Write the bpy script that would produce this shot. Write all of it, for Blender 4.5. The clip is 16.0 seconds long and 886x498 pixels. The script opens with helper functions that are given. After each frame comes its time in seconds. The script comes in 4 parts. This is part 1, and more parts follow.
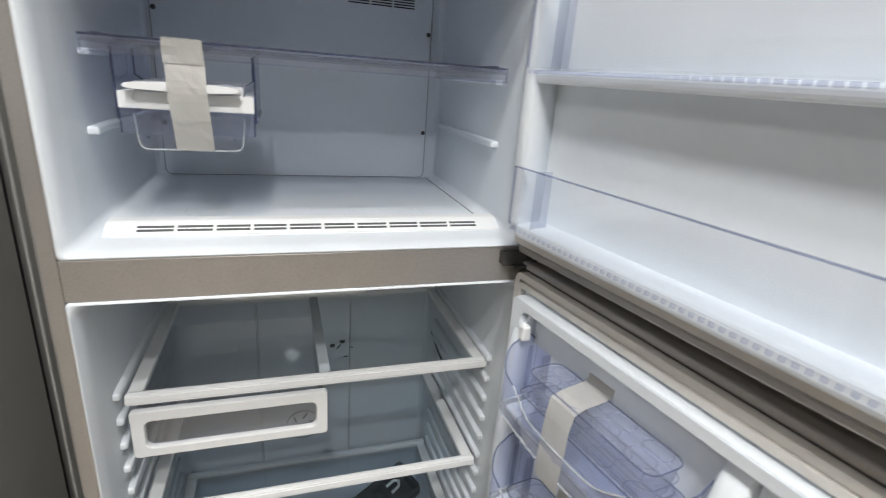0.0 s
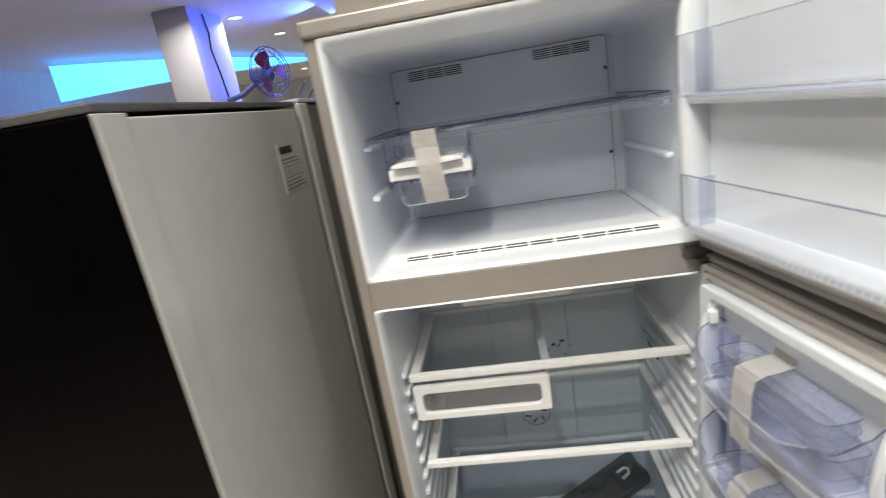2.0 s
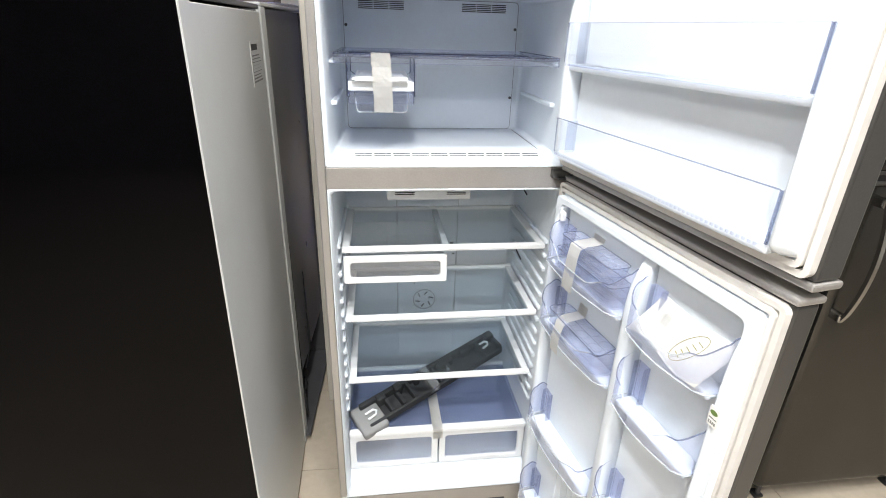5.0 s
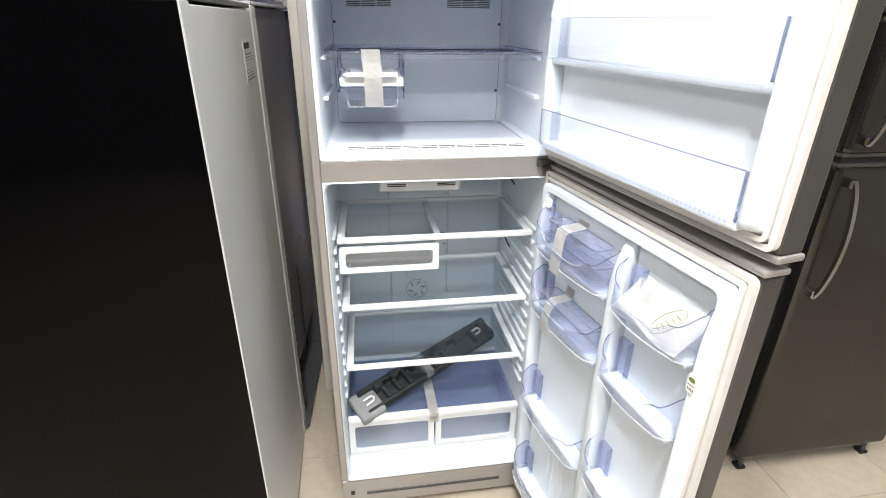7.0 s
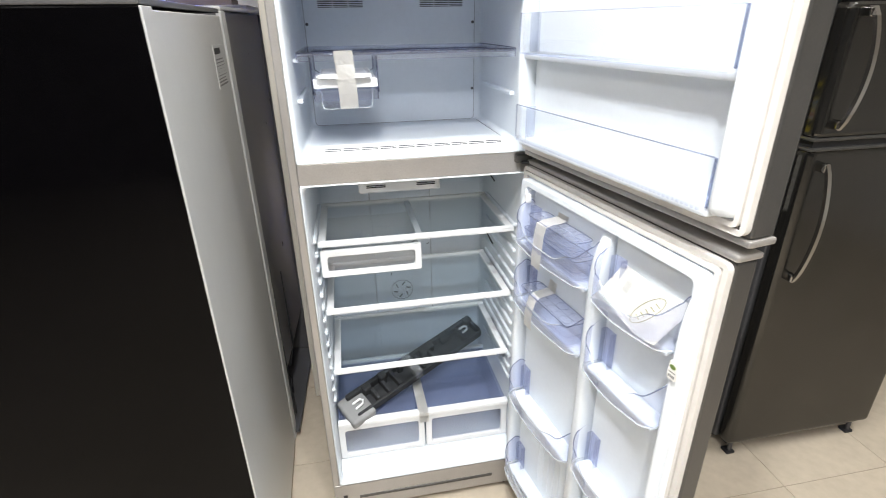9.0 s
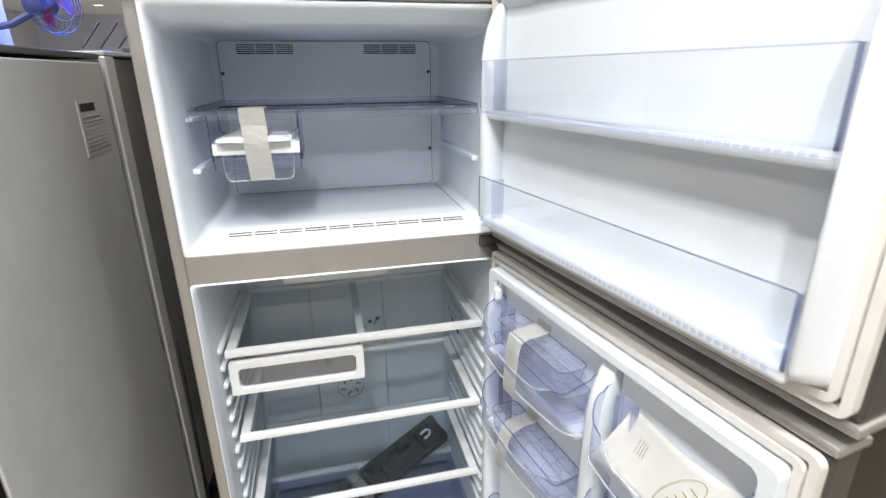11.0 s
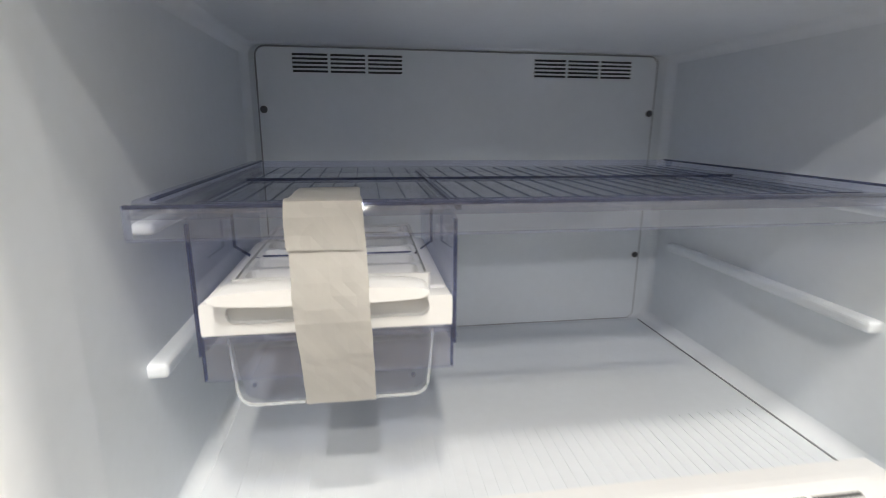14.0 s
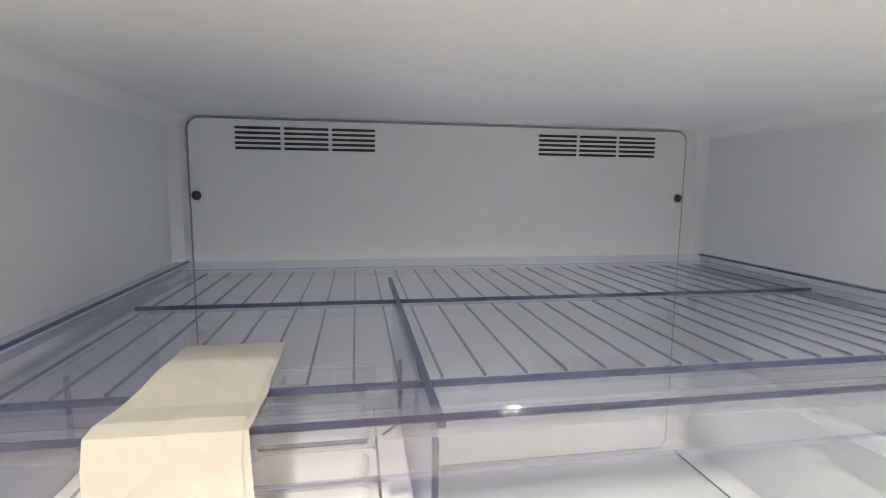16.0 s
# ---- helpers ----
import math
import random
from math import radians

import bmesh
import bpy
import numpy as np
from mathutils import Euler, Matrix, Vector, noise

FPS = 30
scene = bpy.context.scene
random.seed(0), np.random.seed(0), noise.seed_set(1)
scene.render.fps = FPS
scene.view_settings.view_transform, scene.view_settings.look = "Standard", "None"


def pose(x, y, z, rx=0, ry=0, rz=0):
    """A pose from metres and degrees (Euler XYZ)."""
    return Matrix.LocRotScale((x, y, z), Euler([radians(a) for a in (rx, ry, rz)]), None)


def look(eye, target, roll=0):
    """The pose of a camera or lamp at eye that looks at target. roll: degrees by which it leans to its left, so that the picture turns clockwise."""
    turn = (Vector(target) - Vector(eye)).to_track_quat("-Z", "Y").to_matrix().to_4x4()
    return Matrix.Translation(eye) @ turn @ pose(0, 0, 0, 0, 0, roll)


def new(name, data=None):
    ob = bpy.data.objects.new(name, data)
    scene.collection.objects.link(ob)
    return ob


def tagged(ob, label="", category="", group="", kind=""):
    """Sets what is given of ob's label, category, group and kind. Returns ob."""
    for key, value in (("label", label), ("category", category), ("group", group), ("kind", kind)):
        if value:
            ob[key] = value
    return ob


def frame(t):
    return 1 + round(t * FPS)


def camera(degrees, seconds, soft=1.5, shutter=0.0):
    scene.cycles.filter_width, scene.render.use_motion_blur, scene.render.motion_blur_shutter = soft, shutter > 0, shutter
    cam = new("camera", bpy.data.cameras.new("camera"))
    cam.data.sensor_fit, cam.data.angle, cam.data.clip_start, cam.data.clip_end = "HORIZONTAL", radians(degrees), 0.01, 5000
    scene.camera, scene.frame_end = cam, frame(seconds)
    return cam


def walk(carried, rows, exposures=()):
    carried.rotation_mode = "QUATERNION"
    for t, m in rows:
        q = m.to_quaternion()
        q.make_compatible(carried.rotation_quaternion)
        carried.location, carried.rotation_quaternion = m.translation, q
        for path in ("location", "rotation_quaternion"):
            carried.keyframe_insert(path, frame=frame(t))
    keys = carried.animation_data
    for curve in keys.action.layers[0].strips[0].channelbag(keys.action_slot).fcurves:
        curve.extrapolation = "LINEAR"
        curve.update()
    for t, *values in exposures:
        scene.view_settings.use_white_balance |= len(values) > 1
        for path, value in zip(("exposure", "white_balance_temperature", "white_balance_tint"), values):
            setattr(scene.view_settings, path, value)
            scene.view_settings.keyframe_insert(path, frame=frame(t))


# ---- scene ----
cam = camera(82.8, 16.0, soft=0.7, shutter=0.5)
PATH = [
    (0, (-0.055, -0.712, 1.603), (0.555, 1.081, 0.961), 4.4),
    (0.5, (0.037, -0.74, 1.621), (0.577, 1.073, 0.973), 3.0),
    (1, (0.112, -0.799, 1.626), (0.261, 1.087, 0.978), -1.2),
    (1.5, (0.106, -0.822, 1.638), (-0.087, 1.064, 1.001), -8.3),
    (2, (-0.045, -0.942, 1.668), (-0.285, 0.968, 1.127), -9.7),
    (2.5, (-0.176, -1.058, 1.673), (-0.083, 0.856, 1.1), -5.7),
    (3, (-0.139, -1.224, 1.702), (-0.02, 0.716, 1.231), -3.6),
    (3.5, (-0.066, -1.334, 1.724), (0.078, 0.617, 1.31), -2.8),
    (4, (-0.103, -1.332, 1.711), (0.042, 0.585, 1.161), 0.4),
    (4.5, (-0.174, -1.312, 1.688), (0.047, 0.516, 0.907), 2.1),
    (7, (-0.207, -1.373, 1.697), (0.084, 0.427, 0.876), 0.9),
    (7.5, (-0.215, -1.377, 1.698), (0.076, 0.423, 0.877), 0.2),
    (8, (-0.215, -1.374, 1.7), (0.082, 0.426, 0.881), -0.9),
    (8.5, (-0.221, -1.373, 1.7), (0.098, 0.424, 0.882), -1.1),
    (9, (-0.186, -1.377, 1.692), (0.149, 0.417, 0.872), -0.9),
    (9.5, (-0.083, -1.372, 1.691), (0.247, 0.423, 0.872), -1.0),
    (10, (-0.062, -1.265, 1.69), (0.276, 0.537, 0.89), -1.0),
    (12.5, (-0.014, -0.744, 1.695), (0.557, 1.117, 1.237), -0.4),
    (13, (-0.06, -0.6, 1.672), (0.288, 1.313, 1.202), -0.9),
    (13.5, (-0.134, -0.382, 1.676), (0.207, 1.531, 1.206), -0.0),
    (14, (-0.148, -0.236, 1.676), (0.146, 1.683, 1.197), 0.4),
    (14.5, (-0.144, -0.149, 1.668), (0.054, 1.783, 1.19), 0.8),
    (15, (-0.135, -0.129, 1.67), (0.045, 1.804, 1.191), 1.3),
    (15.5, (-0.108, -0.097, 1.71), (0.204, 1.858, 1.425), 0.7),
    (16, (-0.115, -0.071, 1.709), (0.222, 1.884, 1.455), 0.6),
]
EXPOSURES = [(0, -0.64, 6600, 10), (0.7, -0.70, 6950, 11), (1.5, -0.62, 7150, 11), (2.5, -0.38, 7100, 10), (3.5, -0.18, 6950, 10), (4.5, 0.24, 6450, 10), (10, 0.22, 6450, 10), (12.5, -0.80, 6900, 11), (13, -0.72, 7050, 11), (13.5, -0.60, 7100, 11), (14, -0.44, 7200, 11), (14.5, -0.24, 7350, 11), (15, -0.25, 7400, 11), (15.5, 0.32, 7900, 11), (16, 0.56, 8100, 11)]
walk(cam, [(t, look(eye, target, roll)) for t, eye, target, roll in PATH], EXPOSURES)

# ---- light ----
world = bpy.data.worlds.new("world")
scene.world = world
world.use_nodes = True
world.node_tree.nodes["Background"].inputs[0].default_value = (0.9, 0.95, 1.0, 1)
world.node_tree.nodes["Background"].inputs[1].default_value = 0.02

CEILING = 3.0


def spot_lamp(x, y, power, size=0.08, colour=(1.0, 0.985, 0.955), z=CEILING):
    """The light of one recessed ceiling lamp."""
    data = bpy.data.lights.new("downlight_light", "AREA")
    data.shape, data.size, data.energy, data.color = "DISK", size, power, colour
    data.spread = radians(150)
    ob = new("downlight_light", data)
    ob.location = (x, y, z - 0.012)
    return ob


LAMPS_AHEAD = [(-2.64, 3.76), (-2.70, 5.06), (-2.72, 6.43), (-2.74, 7.86), (-2.78, 9.35), (-2.85, 11.1), (-4.0, 11.0)]
LAMP_SOFFIT = (-1.28, 4.68)
# Unseen lamps: the first four follow cast shadow edges, the rest added as fill.
LAMPS_NEAR = [(-0.12, -0.58, 13), (-0.20, -1.17, 23), (-0.20, -1.76, 30), (1.50, -1.17, 14), (-1.45, -0.58, 6), (-1.45, -1.76, 12), (1.50, -2.6, 8), (0.0, -3.0, 25), (-1.45, -3.0, 15), (0.0, -4.6, 26), (-1.45, -4.6, 15), (2.6, -0.58, 8)]
for lx, ly, power in LAMPS_NEAR:
    spot_lamp(lx, ly, power)
for lx, ly in LAMPS_AHEAD:
    spot_lamp(lx, ly, 22)
spot_lamp(*LAMP_SOFFIT, 26, z=CEILING - 0.14)


# ---- materials ----
def material(name, colour, rough=0.5, metal=0.0, grain=0.0, scale=30.0, bump=0.0, stain=0.0, coat=0.0, stretch=(1, 1, 1), ior=1.45):
    """A surface with grain at one scale, stains at another, and a fine relief."""
    m = bpy.data.materials.new(name)
    m.use_nodes = True
    n, l = m.node_tree.nodes, m.node_tree.links
    b = n["Principled BSDF"]
    b.inputs["Roughness"].default_value, b.inputs["Metallic"].default_value = rough, metal
    b.inputs["Base Color"].default_value = (*colour, 1)
    b.inputs["Coat Weight"].default_value = coat
    b.inputs["Coat Roughness"].default_value = 0.08
    b.inputs["IOR"].default_value = ior
    co, mp = n.new("ShaderNodeTexCoord"), n.new("ShaderNodeMapping")
    mp.inputs["Scale"].default_value = stretch
    l.new(co.outputs["Object"], mp.inputs["Vector"])
    fine, broad = n.new("ShaderNodeTexNoise"), n.new("ShaderNodeTexNoise")
    fine.inputs["Scale"].default_value, fine.inputs["Detail"].default_value = scale, 5
    broad.inputs["Scale"].default_value, broad.inputs["Detail"].default_value = scale * 0.07 + 1.2, 3
    l.new(mp.outputs["Vector"], fine.inputs["Vector"])
    l.new(co.outputs["Object"], broad.inputs["Vector"])
    if grain or stain:
        last = None
        for tex, amount in ((fine, grain), (broad, stain)):
            ramp = n.new("ShaderNodeMapRange")
            ramp.inputs["From Min"].default_value, ramp.inputs["From Max"].default_value = 0.3, 0.7
            ramp.inputs["To Min"].default_value, ramp.inputs["To Max"].default_value = 1 - amount, 1 + amount
            l.new(tex.outputs["Fac"], ramp.inputs["Value"])
            mul = n.new("ShaderNodeVectorMath")
            mul.operation = "SCALE"
            if last is None:
                mul.inputs[0].default_value = colour
            else:
                l.new(last, mul.inputs[0])
            l.new(ramp.outputs["Result"], mul.inputs["Scale"])
            last = mul.outputs["Vector"]
        l.new(last, b.inputs["Base Color"])
        rr = n.new("ShaderNodeMapRange")
        rr.inputs["To Min"].default_value, rr.inputs["To Max"].default_value = rough * 0.8, min(1, rough * 1.2)
        l.new(broad.outputs["Fac"], rr.inputs["Value"])
        l.new(rr.outputs["Result"], b.inputs["Roughness"])
    if bump:
        bp = n.new("ShaderNodeBump")
        bp.inputs["Strength"].default_value, bp.inputs["Distance"].default_value = bump, 0.002
        l.new(fine.outputs["Fac"], bp.inputs["Height"])
        l.new(bp.outputs["Normal"], b.inputs["Normal"])
    return m


def clear(name, tint, milk=0.06, milk_colour=(0.75, 0.8, 0.95), rough=0.04):
    """Clear plastic or glass of a thin wall: lets light through with a tint, a little milky, glossy at grazing angles."""
    m = bpy.data.materials.new(name)
    m.use_nodes = True
    n, l = m.node_tree.nodes, m.node_tree.links
    n.remove(n["Principled BSDF"])
    tr, df, gl = n.new("ShaderNodeBsdfTransparent"), n.new("ShaderNodeBsdfDiffuse"), n.new("ShaderNodeBsdfGlossy")
    tr.inputs[0].default_value, df.inputs[0].default_value = (*tint, 1), (*milk_colour, 1)
    gl.inputs["Roughness"].default_value = rough
    m1, m2, lw = n.new("ShaderNodeMixShader"), n.new("ShaderNodeMixShader"), n.new("ShaderNodeLayerWeight")
    lw.inputs[0].default_value = 0.5
    pw, ad = n.new("ShaderNodeMath"), n.new("ShaderNodeMath")
    pw.operation, ad.operation = "POWER", "MULTIPLY_ADD"
    pw.inputs[1].default_value, ad.inputs[1].default_value, ad.inputs[2].default_value = 4.0, 0.6, 0.045
    l.new(lw.outputs["Facing"], pw.inputs[0]), l.new(pw.outputs[0], ad.inputs[0])
    tex = n.new("ShaderNodeTexNoise")
    tex.inputs["Scale"].default_value = 14
    rg = n.new("ShaderNodeMapRange")
    rg.inputs["To Min"].default_value, rg.inputs["To Max"].default_value = milk * 0.6, milk * 1.4
    l.new(tex.outputs["Fac"], rg.inputs["Value"])
    l.new(rg.outputs["Result"], m1.inputs[0])
    l.new(tr.outputs[0], m1.inputs[1]), l.new(df.outputs[0], m1.inputs[2])
    l.new(ad.outputs[0], m2.inputs[0]), l.new(m1.outputs[0], m2.inputs[1]), l.new(gl.outputs[0], m2.inputs[2])
    l.new(m2.outputs[0], n["Material Output"].inputs[0])
    return m


def glow(name, colour, strength):
    m = bpy.data.materials.new(name)
    m.use_nodes = True
    b = m.node_tree.nodes["Principled BSDF"]
    b.inputs["Base Color"].default_value = (0.8, 0.8, 0.8, 1)
    b.inputs["Emission Color"].default_value, b.inputs["Emission Strength"].default_value = (*colour, 1), strength
    return m


LINER = material("liner_plastic", (0.735, 0.788, 0.845), 0.37, grain=0.012, scale=90, stain=0.02, bump=0.03)
WHITE = material("white_plastic", (0.79, 0.81, 0.83), 0.34, grain=0.01, scale=120, stain=0.015, bump=0.02)
GASKET = material("gasket_rubber", (0.67, 0.65, 0.62), 0.5, grain=0.03, scale=60, stain=0.05, bump=0.05)
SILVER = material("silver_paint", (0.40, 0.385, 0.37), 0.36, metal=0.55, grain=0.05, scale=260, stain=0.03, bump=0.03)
# Silver for door sides, with the dark they mirror put into the colour.
SILVER_DARK = material("silver_darkened", (0.092, 0.09, 0.088), 0.36, metal=0.6, grain=0.05, scale=260, stain=0.04, bump=0.03)
GREY_SIDE = material("grey_side_panel", (0.56, 0.57, 0.565), 0.33, metal=0.3, grain=0.02, scale=200, stain=0.03, bump=0.0)
DARK_GREY = material("dark_grey_paint", (0.10, 0.10, 0.105), 0.4, metal=0.3, grain=0.06, scale=120, stain=0.1, bump=0.05)
MID_GREY = material("mid_grey_sheet", (0.23, 0.23, 0.235), 0.3, metal=0.5, grain=0.04, scale=120, stain=0.08, bump=0.04)
BLACK_GLASS = material("black_gloss_front", (0.0014, 0.0013, 0.0016), 0.10, grain=0.1, scale=40, stain=0.15, ior=1.19)
BLACK = material("black_plastic", (0.018, 0.018, 0.02), 0.55, grain=0.15, scale=60, stain=0.2, bump=0.1)
STEEL = material("brushed_dark_steel", (0.078, 0.076, 0.072), 0.18, metal=0.9, grain=0.08, scale=60, stain=0.05, bump=0.05, stretch=(1, 1, 30))
CHROME = material("polished_handle_metal", (0.45, 0.44, 0.43), 0.18, metal=1.0, grain=0.02, scale=50, stain=0.04)
WALL = material("cream_wall_paint", (0.60, 0.57, 0.51), 0.75, grain=0.02, scale=160, stain=0.03, bump=0.08)
WALL_WHITE = material("white_wall_paint", (0.72, 0.72, 0.71), 0.8, grain=0.02, scale=120, stain=0.04, bump=0.08)
WALL_DIM = material("unseen_dark_wall", (0.07, 0.068, 0.066), 0.7, grain=0.04, scale=90, stain=0.08, bump=0.08)
CEIL = material("ceiling_paint", (0.78, 0.77, 0.75), 0.85, grain=0.015, scale=80, stain=0.02, bump=0.05)
TILE = material("cream_floor_tile", (0.52, 0.455, 0.365), 0.18, grain=0.05, scale=25, stain=0.06, bump=0.02)
GROUT = material("tile_grout", (0.33, 0.29, 0.24), 0.85, grain=0.1, scale=100)
TAPE = material("masking_tape", (0.73, 0.727, 0.712), 0.36, grain=0.03, scale=50, stain=0.05, bump=0.12)
TAPE_PALE = material("pale_masking_tape", (0.76, 0.757, 0.745), 0.3, grain=0.02, scale=60, stain=0.04, bump=0.1)
PAPER = material("white_paper", (0.80, 0.80, 0.78), 0.7, grain=0.02, scale=60, stain=0.04, bump=0.1)
FOAM = material("dark_packing_foam", (0.028, 0.03, 0.033), 0.8, grain=0.25, scale=220, stain=0.2, bump=0.6)
FOAM_GREY = material("grey_packing_foam", (0.26, 0.265, 0.27), 0.8, grain=0.12, scale=220, stain=0.1, bump=0.5)
SLOT = material("dark_slot", (0.05, 0.055, 0.06), 0.8, grain=0.1, scale=80)
GRILLE_SLOT = material("grey_grille_slot", (0.10, 0.105, 0.11), 0.8, grain=0.1, scale=80)
SCREW = material("screw_metal", (0.10, 0.10, 0.11), 0.4, metal=0.7, grain=0.1, scale=200)
SEAM_PALE = material("pale_joint", (0.55, 0.58, 0.62), 0.7, grain=0.05, scale=80)
SEAM = material("grey_joint", (0.34, 0.36, 0.39), 0.7, grain=0.05, scale=80)
GLASS = clear("shelf_glass", (0.88, 0.915, 0.94), 0.02, (0.4, 0.45, 0.48))
CRYSTAL = clear("clear_plastic", (0.975, 0.98, 0.99), 0.03, (0.8, 0.83, 0.92))
CRYSTAL_PALE = clear("pale_blue_plastic", (0.88, 0.895, 0.975), 0.09, (0.74, 0.79, 0.98))
CRYSTAL_TRAY = clear("milky_tray_plastic", (0.90, 0.92, 0.99), 0.10, (0.84, 0.88, 0.99))
# Clear edge of the bins, its white highlight put into the milk colour.
CRYSTAL_BRIGHT = clear("highlit_plastic_edge", (0.96, 0.97, 0.98), 0.32, (0.82, 0.87, 0.9))
CRYSTAL_SHELF = clear("freezer_shelf_plastic", (0.875, 0.888, 0.935), 0.04, (0.75, 0.79, 0.9))
CRYSTAL_LIP = clear("shelf_lip_plastic", (0.945, 0.952, 0.975), 0.04, (0.75, 0.79, 0.9))
CRYSTAL_COVER = clear("blue_cover_plastic", (0.85, 0.875, 0.965), 0.12, (0.45, 0.54, 0.82))
CRYSTAL_CRISP = clear("vegetable_drawer_plastic", (0.965, 0.975, 0.99), 0.09, (0.66, 0.74, 0.92))
CRYSTAL_RIB = clear("ribbed_plastic", (0.68, 0.71, 0.81), 0.10, (0.35, 0.38, 0.5))
CRYSTAL_BLUE = clear("blue_tinted_plastic", (0.89, 0.905, 0.965), 0.05, (0.62, 0.67, 0.84))
CRYSTAL_EDGE = clear("blue_plastic_edge", (0.42, 0.46, 0.60), 0.15, (0.22, 0.25, 0.40))
WRAP = clear("plastic_wrap", (0.9, 0.9, 0.9), 0.25, (0.8, 0.8, 0.8), 0.15)
GREEN = material("green_print", (0.13, 0.20, 0.05), 0.6, grain=0.05)
OLIVE = material("olive_print", (0.30, 0.27, 0.10), 0.6, grain=0.05)
YELLOW = material("yellow_print", (0.75, 0.62, 0.03), 0.6, grain=0.03)
RED = material("red_print", (0.55, 0.06, 0.03), 0.6, grain=0.03)
BLUE = material("blue_print", (0.05, 0.22, 0.5), 0.6, grain=0.03)
GREY_INK = material("grey_print", (0.22, 0.22, 0.22), 0.7, grain=0.05)
FAN_BLUE = material("fan_housing_plastic", (0.06, 0.08, 0.2), 0.4, grain=0.05, stain=0.05)
FAN_RED = material("fan_blade_plastic", (0.20, 0.025, 0.06), 0.4, grain=0.05, stain=0.05)
COLUMN = material("column_paint", (0.48, 0.48, 0.52), 0.7, grain=0.02, stain=0.05, bump=0.05)
WOOD = material("brown_cupboard", (0.13, 0.10, 0.085), 0.5, grain=0.2, scale=40, stain=0.1, stretch=(8, 1, 1))
LAMP_GLOW = glow("lamp_glow", (1.0, 0.98, 0.94), 7)
BLUE_GLOW = glow("blue_strip_glow", (0.015, 0.30, 1.0), 5)


# ---- mesh helpers ----
def obj(name, bm, mat, parent=None, smooth=False, label=""):
    """Links a bmesh as one mesh object."""
    bmesh.ops.recalc_face_normals(bm, faces=bm.faces)
    me = bpy.data.meshes.new(name)
    bm.to_mesh(me)
    bm.free()
    if smooth:
        for p in me.polygons:
            p.use_smooth = True
    me.materials.append(mat)
    ob = new(name, me)
    if parent:
        ob.parent = parent
    if label:
        ob["label"] = label
    return ob


def part(name, bm, mat, parent, label="", smooth=False):
    return obj(name, bm, mat, parent, smooth, label)


def thing(name, m, label, category, group="", kind=""):
    """An Empty at the base of a thing."""
    ob = new(name)
    ob.empty_display_size = 0.05
    ob.matrix_world = m
    return tagged(ob, label, category, group, kind)


def box(x0, x1, y0, y1, z0, z1, bevel=0.0, seg=2, bm=None):
    """A box between limits, its edges rounded."""
    own = bmesh.new()
    bmesh.ops.create_cube(own, size=1)
    for v in own.verts:
        v.co = Vector(((x0 + x1) / 2 + v.co.x * (x1 - x0), (y0 + y1) / 2 + v.co.y * (y1 - y0), (z0 + z1) / 2 + v.co.z * (z1 - z0)))
    if bevel:
        bmesh.ops.bevel(own, geom=own.edges[:], offset=bevel, segments=seg, affect="EDGES", profile=0.5, clamp_overlap=True)
    if bm is None:
        return own
    me = bpy.data.meshes.new("tmp")
    own.to_mesh(me)
    bm.from_mesh(me)
    bpy.data.meshes.remove(me)
    own.free()
    return bm


def prism(points, lo, hi, axis="x", bm=None):
    """A flat outline drawn out along an axis. Points are (y, z), (x, z) or (x, y) for axis x, y, z."""
    bm = bm or bmesh.new()

    def place(a, b, c):
        return {"x": (c, a, b), "y": (a, c, b), "z": (a, b, c)}[axis]

    ends = [[bm.verts.new(place(a, b, c)) for a, b in points] for c in (lo, hi)]
    n = len(points)
    for i in range(n):
        bm.faces.new((ends[0][i], ends[0][(i + 1) % n], ends[1][(i + 1) % n], ends[1][i]))
    bm.faces.new(ends[0][::-1])
    bm.faces.new(ends[1])
    return bm


def rounded(x0, x1, z0, z1, r, n=5):
    """The outline of a rectangle with round corners."""
    out = []
    for cx, cz, a in ((x1 - r, z0 + r, -90), (x1 - r, z1 - r, 0), (x0 + r, z1 - r, 90), (x0 + r, z0 + r, 180)):
        for k in range(n + 1):
            t = radians(a + 90 * k / n)
            out.append((cx + r * math.cos(t), cz + r * math.sin(t)))
    return out


def frame_ring(outer, inner, lo, hi, axis="y", bm=None):
    """A frame between two outlines of the same number of points."""
    bm = bm or bmesh.new()

    def place(a, b, c):
        return {"x": (c, a, b), "y": (a, c, b), "z": (a, b, c)}[axis]

    rings = [[bm.verts.new(place(a, b, c)) for a, b in pts] for pts in (outer, inner) for c in (lo, hi)]
    n = len(outer)
    for a, b in ((0, 1), (1, 3), (3, 2), (2, 0)):
        for i in range(n):
            bm.faces.new((rings[a][i], rings[a][(i + 1) % n], rings[b][(i + 1) % n], rings[b][i]))
    return bm


def tube(path, r, n=8, bm=None):
    """A round bar along points."""
    bm = bm or bmesh.new()
    pts = [Vector(p) for p in path]
    rings = []
    for i, p in enumerate(pts):
        d = (pts[min(i + 1, len(pts) - 1)] - pts[max(i - 1, 0)]).normalized()
        side = d.cross(Vector((0, 0, 1)) if abs(d.z) < 0.9 else Vector((1, 0, 0))).normalized()
        up = side.cross(d)
        rings.append([bm.verts.new(p + r * (math.cos(k * math.tau / n) * side + math.sin(k * math.tau / n) * up)) for k in range(n)])
    for a, b in zip(rings, rings[1:]):
        for k in range(n):
            bm.faces.new((a[k], a[(k + 1) % n], b[(k + 1) % n], b[k]))
    bm.faces.new(rings[0][::-1])
    bm.faces.new(rings[-1])
    return bm


